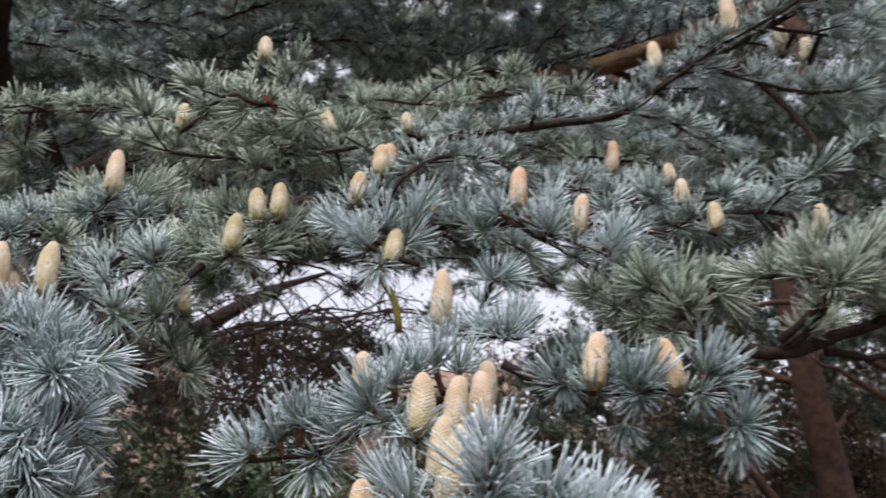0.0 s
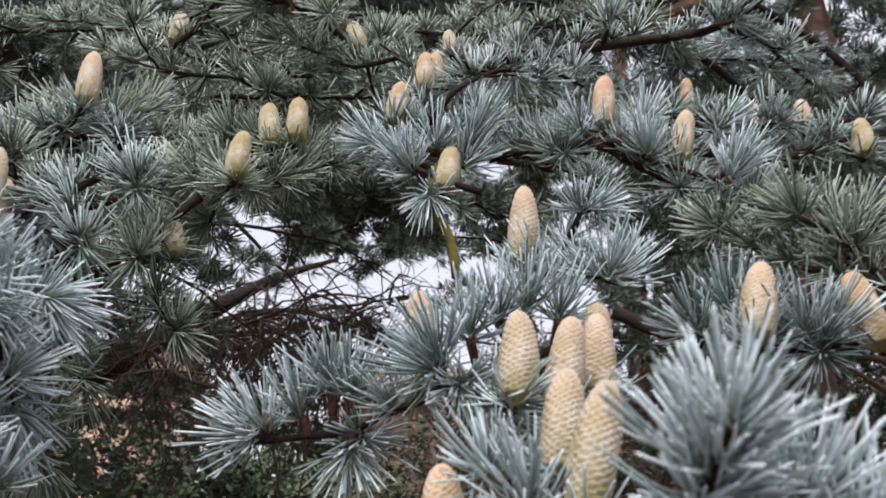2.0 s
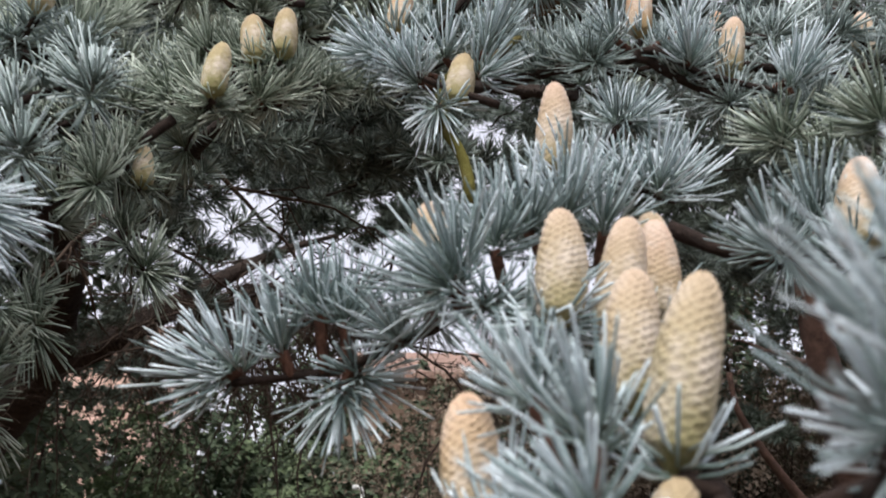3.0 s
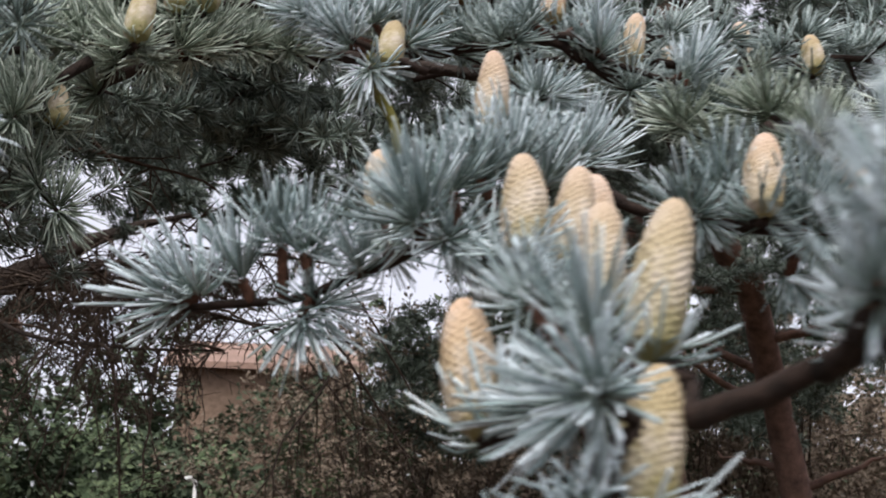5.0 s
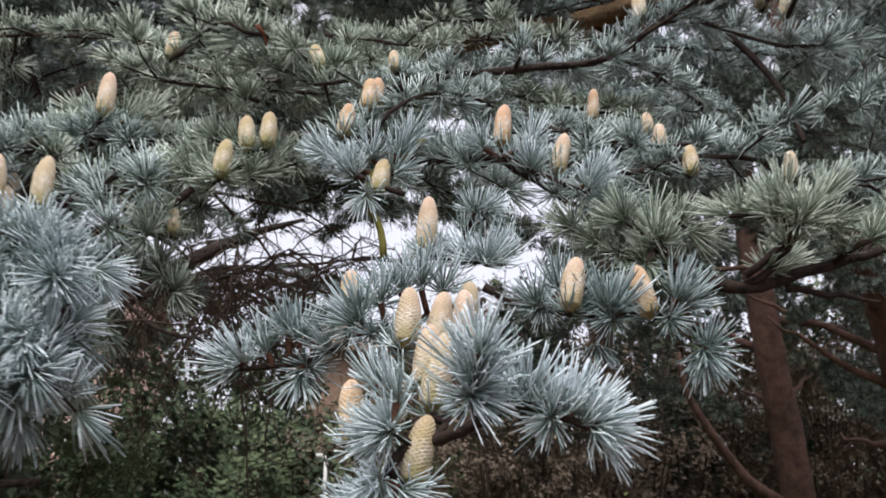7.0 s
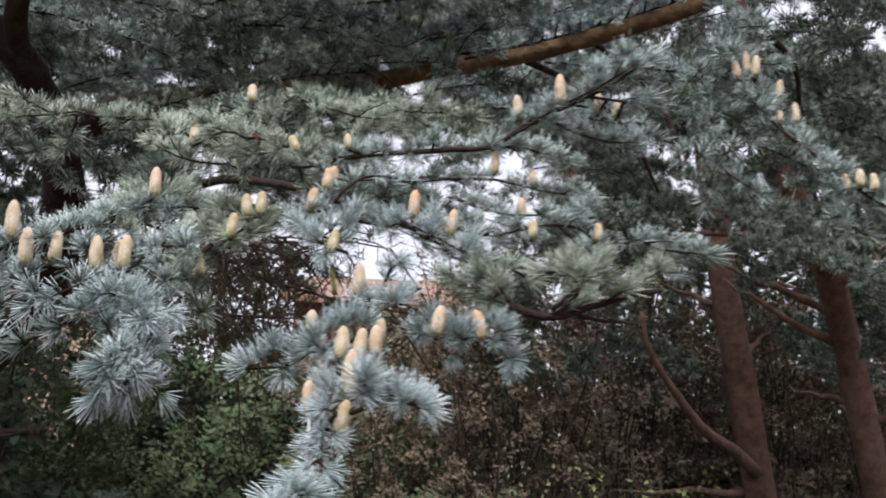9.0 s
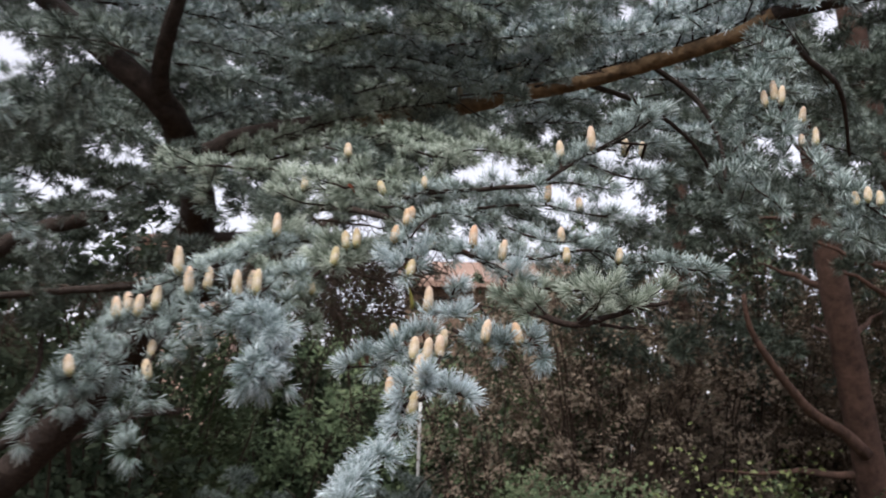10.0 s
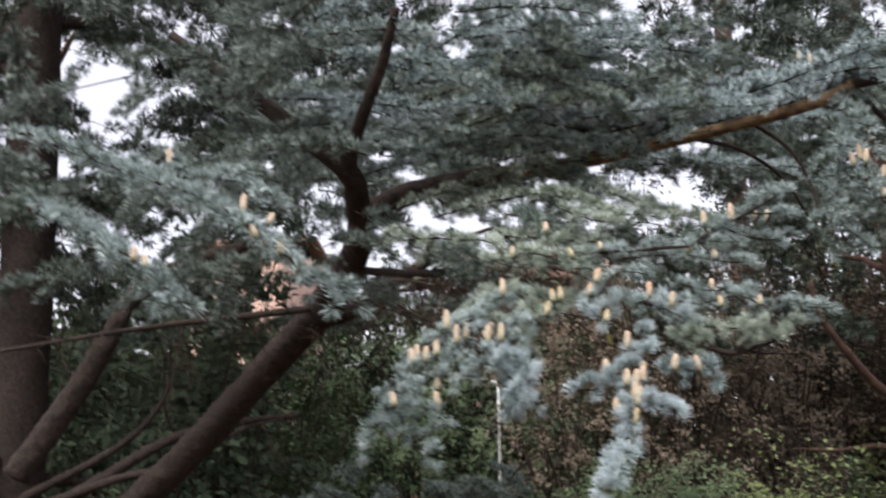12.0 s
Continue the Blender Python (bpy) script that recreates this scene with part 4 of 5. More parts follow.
bough(LEFT, [(-0.204, 0.750, 1.897), (-0.275, 0.660, 1.867), (-0.317, 0.580, 1.820), (-0.373, 0.530, 1.785), (-0.426, 0.490, 1.734), (-0.459, 0.450, 1.663), (-0.481, 0.420, 1.606), (-0.507, 0.400, 1.566)], 0.007, 0.002, side=0.048, twigs=0.025, dull=True)
bough(LEFT, [(-0.328, 0.550, 1.794), (-0.359, 0.500, 1.717), (-0.385, 0.475, 1.648), (-0.392, 0.460, 1.592), (-0.395, 0.450, 1.533)], 0.003, 0.0015, side=0.034, twigs=0.025, dull=True)
bough(LEFT, [(-0.314, 0.570, 1.808), (-0.276, 0.500, 1.729), (-0.243, 0.470, 1.688), (-0.207, 0.450, 1.642)], 0.003, 0.0015, side=0.041, twigs=0.025)
bough(LEFT, [(-0.214, 0.630, 1.841), (-0.248, 0.560, 1.777), (-0.279, 0.530, 1.732), (-0.298, 0.500, 1.690)], 0.003, 0.0015, side=0.041, twigs=0.025, dull=True)
bough(LEFT, [(-0.372, 0.530, 1.780), (-0.400, 0.480, 1.695), (-0.437, 0.460, 1.646), (-0.467, 0.440, 1.589)], 0.003, 0.0015, side=0.034, twigs=0.025, dull=True)
bough(SIDE, [(-1.386, 0.550, 2.288), (-1.063, 0.450, 2.143), (-0.822, 0.340, 2.035), (-0.678, 0.290, 1.934), (-0.594, 0.280, 1.864), (-0.525, 0.270, 1.829)], 0.006, 0.0018, side=0.061, step=0.015, twigs=0.022, dull=True)
bough(SIDE, [(-1.203, 0.350, 2.050), (-0.973, 0.240, 1.930), (-0.865, 0.200, 1.859), (-0.807, 0.190, 1.808)], 0.004, 0.0018, side=0.041, step=0.015, twigs=0.022, dull=True)
bough(SIDE, [(-1.276, 0.600, 2.239), (-1.036, 0.600, 2.177), (-0.884, 0.620, 2.163), (-0.782, 0.640, 2.116)], 0.004, 0.0018, side=0.068, step=0.015, twigs=0.022, dull=True)
bough(NEAR, [(-0.262, 0.520, 1.730), (-0.231, 0.470, 1.723), (-0.219, 0.467, 1.697), (-0.218, 0.464, 1.671), (-0.228, 0.461, 1.645), (-0.240, 0.459, 1.620)], 0.0026, 0.0013, near=True, side=0.024, twigs=0.026)
bough(NEAR, [(-0.231, 0.490, 1.720), (-0.208, 0.468, 1.707), (-0.200, 0.465, 1.684), (-0.206, 0.462, 1.658), (-0.218, 0.459, 1.632)], 0.0024, 0.0013, near=True, side=0.022, twigs=0.026)
bough(RIGHT, [(0.679, 1.120, 2.504), (0.649, 1.050, 2.373), (0.650, 0.980, 2.251), (0.667, 0.930, 2.137), (0.723, 0.900, 2.066), (0.769, 0.850, 1.988), (0.830, 0.800, 1.921)], 0.007, 0.002, side=0.06, step=0.016, twigs=0.024, dull=True)
bough(RIGHT, [(0.652, 1.060, 2.391), (0.598, 1.020, 2.225), (0.588, 1.000, 2.099), (0.629, 0.980, 2.043)], 0.004, 0.002, side=0.06, step=0.016, twigs=0.024, dull=True)
bough(RIGHT, [(0.723, 0.900, 2.066), (0.735, 0.880, 1.995), (0.736, 0.860, 1.932)], 0.004, 0.002, side=0.05, step=0.016, twigs=0.024, dull=True)
bough(UPPER, [(-0.021, 1.600, 2.502), (0.148, 1.500, 2.517), (0.323, 1.450, 2.530), (0.472, 1.300, 2.509), (0.606, 1.180, 2.510), (0.700, 1.120, 2.534)], 0.006, 0.003, side=0.059, lift=0.05, step=0.016, twigs=0.018)
bough(UPPER, [(-0.330, 1.620, 2.500), (-0.200, 1.560, 2.500), (-0.060, 1.500, 2.500), (0.040, 1.450, 2.500)], 0.004, 0.002, side=0.050, step=0.014, green=True)
bough(UPPER, [(0.060, 1.440, 2.480), (0.110, 1.420, 2.470), (0.150, 1.400, 2.440)], 0.004, 0.002, side=0.040, step=0.014, dull=True)
bough(UPPER, [(0.640, 1.100, 2.540), (0.720, 1.050, 2.530), (0.800, 1.000, 2.500)], 0.004, 0.002, side=0.040, step=0.014)
bough(UPPER, [(0.269, 1.600, 2.601), (0.426, 1.500, 2.638), (0.583, 1.400, 2.626), (0.724, 1.300, 2.611)], 0.004, 0.002, side=0.059, lift=0.04, step=0.016, twigs=0.018)
bough(UPPER, [(-0.069, 1.550, 2.456), (0.024, 1.300, 2.287), (0.170, 1.200, 2.196), (0.300, 1.100, 2.125)], 0.004, 0.002, side=0.046, step=0.016, twigs=0.018, green=True)
bough(UPPER, [(0.700, 1.120, 2.519), (0.783, 1.050, 2.506), (0.889, 1.000, 2.509), (0.981, 0.950, 2.517)], 0.006, 0.003, side=0.053, step=0.016, twigs=0.018)
bough(UPPER, [(-0.668, 1.550, 2.322), (-0.451, 1.500, 2.377), (-0.243, 1.450, 2.412), (-0.044, 1.400, 2.419)], 0.004, 0.002, side=0.059, lift=0.03, step=0.016, twigs=0.018, green=True)
bough(UPPER, [(-0.522, 1.400, 2.252), (-0.312, 1.300, 2.271), (-0.118, 1.200, 2.255), (0.031, 1.100, 2.165)], 0.004, 0.002, side=0.053, step=0.016, twigs=0.018, green=True)
bough(UPPER, [(0.177, 1.400, 2.461), (0.267, 1.350, 2.469), (0.338, 1.300, 2.461)], 0.004, 0.002, side=0.040, step=0.016, twigs=0.018, dull=True)
bough(UPPER, [(-0.354, 1.700, 2.568), (-0.136, 1.700, 2.625), (0.080, 1.700, 2.681), (0.294, 1.700, 2.737)], 0.004, 0.002, side=0.066, step=0.016, twigs=0.018, green=True)
bough(UPPER, [(-0.554, 1.900, 2.771), (-0.315, 1.900, 2.811), (-0.079, 1.900, 2.872), (0.194, 1.900, 2.890)], 0.004, 0.002, side=0.066, step=0.016, twigs=0.018, green=True)
bough(UPPER, [(-0.308, 1.000, 2.093), (-0.142, 0.950, 2.067), (-0.011, 0.900, 2.042)], 0.004, 0.002, side=0.040, step=0.016, twigs=0.018, green=True)
# growth lying along the top of the tan limb
bough(UPPER, [(0.02, 1.50, 2.535), (0.17, 1.44, 2.545), (0.33, 1.40, 2.565), (0.47, 1.28, 2.575)], 0.004, 0.002, side=0.060, lift=0.06, step=0.015, twigs=0.015)
bough(UPPER, [(-0.18, 1.56, 2.53), (-0.02, 1.50, 2.55), (0.14, 1.46, 2.56), (0.27, 1.42, 2.60)], 0.004, 0.002, side=0.055, lift=0.06, step=0.015, twigs=0.015, green=True)
bough(UPPER, [(0.38, 1.32, 2.560), (0.52, 1.22, 2.565), (0.63, 1.12, 2.575), (0.72, 1.05, 2.590)], 0.004, 0.002, side=0.050, lift=0.06, step=0.015, twigs=0.015)
bough(UPPER, [(-0.62, 1.50, 2.66), (-0.42, 1.42, 2.70), (-0.22, 1.36, 2.71), (-0.04, 1.30, 2.69)], 0.004, 0.002, side=0.065, lift=0.04, step=0.015, twigs=0.015, green=True)
bough(UPPER, [(-0.40, 1.34, 2.53), (-0.24, 1.30, 2.56), (-0.08, 1.26, 2.57), (0.06, 1.22, 2.55)], 0.004, 0.002, side=0.055, lift=0.04, step=0.015, twigs=0.015, green=True)
layers = random.Random(5)
for k in range(20):
    x, y, z = layers.uniform(-1.0, 0.55), layers.uniform(1.15, 1.9), layers.uniform(2.50, 3.05)
    ln, rise, turn = layers.uniform(0.30, 0.55), layers.uniform(-0.02, 0.10), layers.uniform(-0.5, 0.35)
    line = [(x + ln * q * math.cos(turn), y + ln * q * math.sin(turn), z + rise * q - 0.06 * q * q) for q in (0.0, 0.35, 0.7, 1.0)]
    bough(UPPER, line, 0.004, 0.002, side=0.06, lift=0.02, step=0.016, twigs=0.018, dull=k % 3 == 0)
for k in range(14):
    x, y, z = layers.uniform(-1.0, -0.15), layers.uniform(1.0, 1.5), layers.uniform(2.42, 2.85)
    ln, turn = layers.uniform(0.28, 0.48), layers.uniform(-0.6, 0.3)
    line = [(x + ln * q * math.cos(turn), y + ln * q * math.sin(turn), z + 0.03 * q - 0.08 * q * q) for q in (0.0, 0.35, 0.7, 1.0)]
    bough(UPPER, line, 0.004, 0.002, side=0.055, lift=0.02, step=0.016, twigs=0.018, dull=True)


# ---------------------------------------------------------------- the blue cedar: pollen cones
def cone_mesh(around, rows, seed):
    """An upright cone of about 1 long: a tapered body with a lattice of overlapping scales."""
    g = np.random.default_rng(seed)
    u = np.linspace(0, 1, rows)
    fat = np.where(u < 0.35, 1 - 0.24 * ((0.35 - u) / 0.35) ** 2, np.sqrt(np.clip(1 - np.clip((u - 0.35) / 0.655, 0, 1) ** 2.9, 0, 1)))
    fat = np.maximum(fat * np.clip(0.3 + u / 0.13 * 0.7, 0, 1), 0.02) * (1 + 0.03 * np.sin(u * 7 + g.uniform(0, 6)))
    th = np.arange(around) * 2 * np.pi / around
    U, T = np.meshgrid(u, th, indexing="ij")
    sway = 0.17 * np.sin(3 * T + 11 * U + g.uniform(0, 6)) + 0.13 * np.sin(2 * T - 23 * U + g.uniform(0, 6))
    a, b = 10 * T / (2 * np.pi) + 14 * U + sway, 10 * T / (2 * np.pi) - 19 * U + 0.7 * sway
    cell = np.clip(np.abs(np.sin(np.pi * a)) * np.abs(np.sin(np.pi * b)), 0, 1) ** 0.45
    rad = 0.188 * fat[:, None] * (0.915 + 0.095 * cell * (1 + 0.35 * np.sin(5 * T + 3 * U)) + 0.02 * np.sin(2 * T + 9 * U + g.uniform(0, 6)))
    bend = 0.05 * np.sin(U * 2.2 + g.uniform(0, 6)) * 0.6
    v = np.stack([rad * np.cos(T) + bend, rad * np.sin(T), U - 0.5 + 0.02 * cell], -1).reshape(-1, 3)
    i, j = np.meshgrid(np.arange(rows - 1), np.arange(around), indexing="ij")
    p, q = i * around + j, i * around + (j + 1) % around
    f = np.concatenate([np.stack([p, q, q + around], -1).reshape(-1, 3), np.stack([p, q + around, p + around], -1).reshape(-1, 3)])
    me = mesh_from("pollen_cone", v, f, CONE)
    gap = me.attributes.new("gap", "FLOAT", "POINT")
    gap.data.foreach_set("value", np.clip(0.62 - 1.1 * cell, 0, 0.45).astype(np.float32).ravel())
    return me


CONE_FINE = [cone_mesh(46, 60, 40 + i) for i in range(4)]
CONE_FRONT = [cone_mesh(70, 96, 40 + i) for i in range(4)]
CONE_PLAIN = [cone_mesh(32, 42, 50 + i) for i in range(4)]


def grow_cone(x, y, z, length, lean, tone, nested):
    p = np.array([x, y, z])
    ob, path, near, mat = min(BOUGHS, key=lambda b: np.linalg.norm(b[1] - p, axis=1).min())
    close = y < 0.56 and abs(x) < 0.25
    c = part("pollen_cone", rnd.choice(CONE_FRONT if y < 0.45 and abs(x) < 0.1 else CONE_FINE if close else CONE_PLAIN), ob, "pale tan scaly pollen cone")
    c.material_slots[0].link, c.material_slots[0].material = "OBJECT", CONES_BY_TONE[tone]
    fat = max(0.9, min(1.25, 0.037 / length))
    c.matrix_basis = pose(x, y, z, rnd.uniform(-7, 7), lean + rnd.uniform(-2, 2), rnd.uniform(0, 360)) if abs(lean) < 1 else pose(x, y, z, rnd.uniform(-6, 6), lean, 0)
    fat *= 0.95 if y < 0.43 and abs(x) < 0.1 else 1.0
    c.scale = (length * fat, length * fat, length)
    foot = p - np.array([math.sin(radians(lean)), 0, math.cos(radians(lean))]) * length * 0.5
    k = int(np.linalg.norm(path - foot, axis=1).argmin())
    stem = np.linspace(0, 1, 5)[:, None]
    line = path[k] + (foot - path[k]) * stem
    collar = [(foot + np.array([0, 0, 0.001]), np.array([lean * 0.01, 0, 1.0]), 1.0)]
    extra = []
    v, f = tube(line, 0.0022, 0.0022, 6, 0.05)
    part("spur", mesh_from("spur", v, f, TWIG), ob)
    if np.linalg.norm(foot - path[k]) > 0.012:
        d = unit(foot - path[k])
        n = int(np.linalg.norm(foot - path[k]) / 0.016)
        extra += [(path[k] + (foot - path[k]) * (i + 0.5) / n, unit(d * 0.5 + RNG.normal(0, 0.7, 3) + np.array([0, 0, 0.5])), 0.95) for i in range(n)]
    joined("needles", collar, COLLAR, mat, ob)
    joined("needles", extra, FINE if close else MID, mat, ob)


for spot in CONES:
    grow_cone(*spot)


# ---------------------------------------------------------------- the blue cedar: the rest of its crown
def crown(count, box, seed, kinds, mat, length=0.4, side=0.09, size=1.12, step=0.022, wood=True, low=0.0, az=(0.0, 3.14), free=False, airy=False):
    """Flat, slightly drooping sprays at random places of a box, as one part."""
    g = random.Random(seed)
    items, tips, woods = [], [], []
    (x0, x1), (y0, y1), (z0, z1) = box
    made = 0
    while made < count:
        p = np.array([g.uniform(x0, x1), g.uniform(y0, y1), g.uniform(z0, z1)])
        made += 1
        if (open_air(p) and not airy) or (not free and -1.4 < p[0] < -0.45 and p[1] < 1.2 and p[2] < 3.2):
            continue
        turn = az[0] + g.uniform(-az[1], az[1])
        ln = length * g.uniform(0.6, 1.4)
        way = np.array([math.cos(turn), math.sin(turn), g.uniform(-0.25, 0.25) - low])
        q = np.linspace(0, 1, 12)[:, None]
        path = p + way * ln * (q - 0.5) + np.array([0, 0, -0.3]) * ln * q ** 2 + RNG.normal(0, 0.004, (12, 3))
        if wood:
            woods.append(tube(path[:9:2], 0.0020 * size, 0.0010 * size, 5, 0.05))
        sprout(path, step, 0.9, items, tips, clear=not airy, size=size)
        n = int(ln / (0.012 * size))
        for k in range(n):
            i = 1 + int((k + g.random()) / n * 10)
            tan = unit(path[i] - path[i - 1])
            out = unit(np.cross(tan, (0, 0, 1))) * (1 if k % 2 else -1)
            w = unit(out * g.uniform(0.1, 1.0) + tan * g.uniform(0.3, 1.0) + np.array([0, 0, g.uniform(-0.22, 0.30)]))
            r = np.linspace(0, 1, 4)[:, None]
            tw = path[i] + w * side * g.uniform(0.4, 1.3) * r * (1 - 0.5 * k / n)
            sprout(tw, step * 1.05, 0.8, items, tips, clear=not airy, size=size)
    v, f = merged(woods) if woods else (np.zeros((0, 3)), np.zeros((0, 3)))
    return v, f, items + tips


def cedar_crown(*args, **kw):
    v, f, items = crown(*args, **kw)
    ob = part("inner_growth", mesh_from("inner_growth", v, f, BARK), cedar, kind="stuff")
    ob.matrix_parent_inverse = OFF
    joined("needles", items, args[3], args[4], ob)


TO_RIGHT, TO_LEFT = (-0.3, 1.1), (2.9, 1.1)
# inner growth takes SHADE and FARLEAF, darker needles standing in for deep shade
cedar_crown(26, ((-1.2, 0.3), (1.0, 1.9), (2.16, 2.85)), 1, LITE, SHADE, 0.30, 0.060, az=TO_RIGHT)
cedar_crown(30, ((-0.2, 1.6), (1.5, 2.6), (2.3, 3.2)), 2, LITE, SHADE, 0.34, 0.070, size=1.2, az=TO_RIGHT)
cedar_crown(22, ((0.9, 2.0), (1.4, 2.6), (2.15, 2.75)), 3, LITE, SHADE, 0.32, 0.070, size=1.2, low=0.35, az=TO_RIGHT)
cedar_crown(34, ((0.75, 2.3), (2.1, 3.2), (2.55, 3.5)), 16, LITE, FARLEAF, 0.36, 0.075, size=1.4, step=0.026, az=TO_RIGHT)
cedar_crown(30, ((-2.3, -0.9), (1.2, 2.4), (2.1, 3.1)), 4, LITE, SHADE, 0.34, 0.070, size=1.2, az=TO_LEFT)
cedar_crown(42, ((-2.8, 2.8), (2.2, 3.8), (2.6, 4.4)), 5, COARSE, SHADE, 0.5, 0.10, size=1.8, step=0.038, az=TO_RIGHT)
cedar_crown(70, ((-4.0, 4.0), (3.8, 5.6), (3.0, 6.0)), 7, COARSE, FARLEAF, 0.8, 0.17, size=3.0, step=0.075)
# overhead canopy added to keep sky light off the growth behind
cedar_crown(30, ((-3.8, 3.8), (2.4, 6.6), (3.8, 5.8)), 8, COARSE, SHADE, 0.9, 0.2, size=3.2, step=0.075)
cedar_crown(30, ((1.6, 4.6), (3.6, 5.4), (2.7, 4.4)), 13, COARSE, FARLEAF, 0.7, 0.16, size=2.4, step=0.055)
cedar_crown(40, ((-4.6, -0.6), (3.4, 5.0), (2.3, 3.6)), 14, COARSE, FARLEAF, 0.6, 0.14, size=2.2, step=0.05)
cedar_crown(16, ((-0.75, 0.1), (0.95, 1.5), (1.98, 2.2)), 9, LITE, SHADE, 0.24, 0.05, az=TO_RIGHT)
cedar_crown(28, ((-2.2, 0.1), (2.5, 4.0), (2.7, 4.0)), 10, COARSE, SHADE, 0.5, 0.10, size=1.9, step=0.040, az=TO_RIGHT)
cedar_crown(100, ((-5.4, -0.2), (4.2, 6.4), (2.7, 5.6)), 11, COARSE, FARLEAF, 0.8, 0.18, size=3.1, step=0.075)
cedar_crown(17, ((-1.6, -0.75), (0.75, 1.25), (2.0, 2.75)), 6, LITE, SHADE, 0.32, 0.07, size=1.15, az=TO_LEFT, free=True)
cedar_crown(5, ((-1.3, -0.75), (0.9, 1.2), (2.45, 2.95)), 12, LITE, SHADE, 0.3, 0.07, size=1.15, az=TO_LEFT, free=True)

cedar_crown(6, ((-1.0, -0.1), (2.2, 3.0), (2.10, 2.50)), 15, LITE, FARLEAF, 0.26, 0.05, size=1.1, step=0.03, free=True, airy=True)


def dead_twigs(which, count, seed, reach=0.35):
    """Bare, dry twigs that hang below a limb."""
    g = random.Random(seed)
    ob, path, r = TREE_WOOD[which]
    woods = []
    for _ in range(count):
        p = path[g.randrange(len(path))]
        ln = reach * g.uniform(0.4, 1.3)
        way = np.array([g.uniform(-0.9, 0.9), g.uniform(-0.9, 0.9), g.uniform(-0.9, 0.35)])
        q = np.linspace(0, 1, 9)[:, None]
        tw = p + way * ln * q + np.array([0, 0, -0.35]) * ln * q ** 2 + RNG.normal(0, 0.006, (9, 3)) * q
        woods.append(tube(tw, 0.004, 0.0015, 4))
        for k in range(g.randint(4, 9)):
            i = g.randint(2, 8)
            w2 = unit(np.array([g.uniform(-1, 1), g.uniform(-1, 1), g.uniform(-1.2, 0.3)]))
            r2 = np.linspace(0, 1, 6)[:, None]
            t2 = tw[i] + w2 * ln * g.uniform(0.15, 0.45) * r2 + RNG.normal(0, 0.004, (6, 3)) * r2
            woods.append(tube(t2, 0.0018, 0.0008, 3))
            for _ in range(g.randint(1, 4)):
                j = g.randint(1, 5)
                w3 = unit(RNG.normal(0, 1, 3) + np.array([0, 0, -0.4]))
                t3 = t2[j] + w3 * g.uniform(0.02, 0.07) * np.linspace(0, 1, 3)[:, None]
                woods.append(tube(t3, 0.0014, 0.0008, 3))
    v, f = merged(woods)
    part("dry_tangle", mesh_from("dry_tangle", v, f, DEADTWIG), ob, "bare dry dark twigs", "stuff")


for which, count in ((3, 30), (10, 28), (11, 28), (12, 24), (13, 5), (6, 12), (7, 8), (17, 15), (18, 15), (19, 17)):
    dead_twigs(which, count, 20 + which)


# ---------------------------------------------------------------- behind: trees, shrubs, houses
def spindle_tree(at, pts, r0, r1, crown_box, seed, label, mat=None, boughs=()):
    """A conifer: a trunk with side limbs, and a crown of needles."""
    tree = thing("conifer_tree", label, "tree", at, group="conifers behind the cedar")
    back = Matrix.Translation(Vector(at)).inverted()
    path = smooth_path(pts, 0.15)
    v, f = tube(path, r0, r1, 12, 0.03)
    t = part("trunk", mesh_from("trunk", v, f, mat or REDBARK), tree)
    t.matrix_parent_inverse = back
    g = random.Random(seed)
    for pts2, a0, a1 in boughs:
        v, f = tube(smooth_path(pts2, 0.1), a0, a1, 8, 0.03)
        o = part("branch", mesh_from("branch", v, f, mat or REDBARK), tree)
        o.matrix_parent_inverse = back
    for _ in range(9):
        i = g.randrange(len(path) // 5, len(path))
        az, ln = g.uniform(0, 6.28), g.uniform(0.6, 1.6)
        q = np.linspace(0, 1, 10)[:, None]
        b = path[i] + np.array([math.cos(az), math.sin(az), g.uniform(-0.1, 0.6)]) * ln * q + RNG.normal(0, 0.02, (10, 3)) * q
        v, f = tube(b, r1 * 0.5, 0.008, 6)
        o = part("branch", mesh_from("branch", v, f, mat or REDBARK), tree)
        o.matrix_parent_inverse = back
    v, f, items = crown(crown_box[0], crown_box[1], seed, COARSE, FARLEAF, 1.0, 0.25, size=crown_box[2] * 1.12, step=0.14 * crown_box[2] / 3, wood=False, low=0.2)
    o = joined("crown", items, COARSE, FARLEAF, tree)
    o.matrix_parent_inverse = back
    return tree


spindle_tree((3.75, 8.1, 0), [(3.75, 8.1, -0.1), (3.46, 7.74, 1.4), (3.08, 7.32, 3.17), (2.9, 7.2, 5.0), (2.8, 7.2, 7.5)], 0.16, 0.09, (85, ((0.9, 5.5), (7.6, 10.0), (2.6, 6.5)), 3.6), 31, "tall conifer with a reddish brown leaning trunk", boughs=[([(3.324, 7.455, 1.574), (3.121, 7.369, 1.753), (2.778, 7.236, 1.944), (2.436, 7.059, 2.308), (2.228, 6.987, 2.632), (2.169, 6.918, 2.913)], 0.06, 0.02)])
spindle_tree((4.3, 6.9, 0), [(4.3, 6.9, -0.1), (3.98, 6.67, 1.47), (3.66, 6.37, 2.69), (3.06, 5.59, 3.47), (2.76, 5.43, 3.73), (2.42, 5.35, 6.5)], 0.13, 0.08, (45, ((1.6, 6.0), (5.0, 8.0), (3.2, 6.5)), 4.0), 32, "conifer with a slim reddish trunk among dark branches")
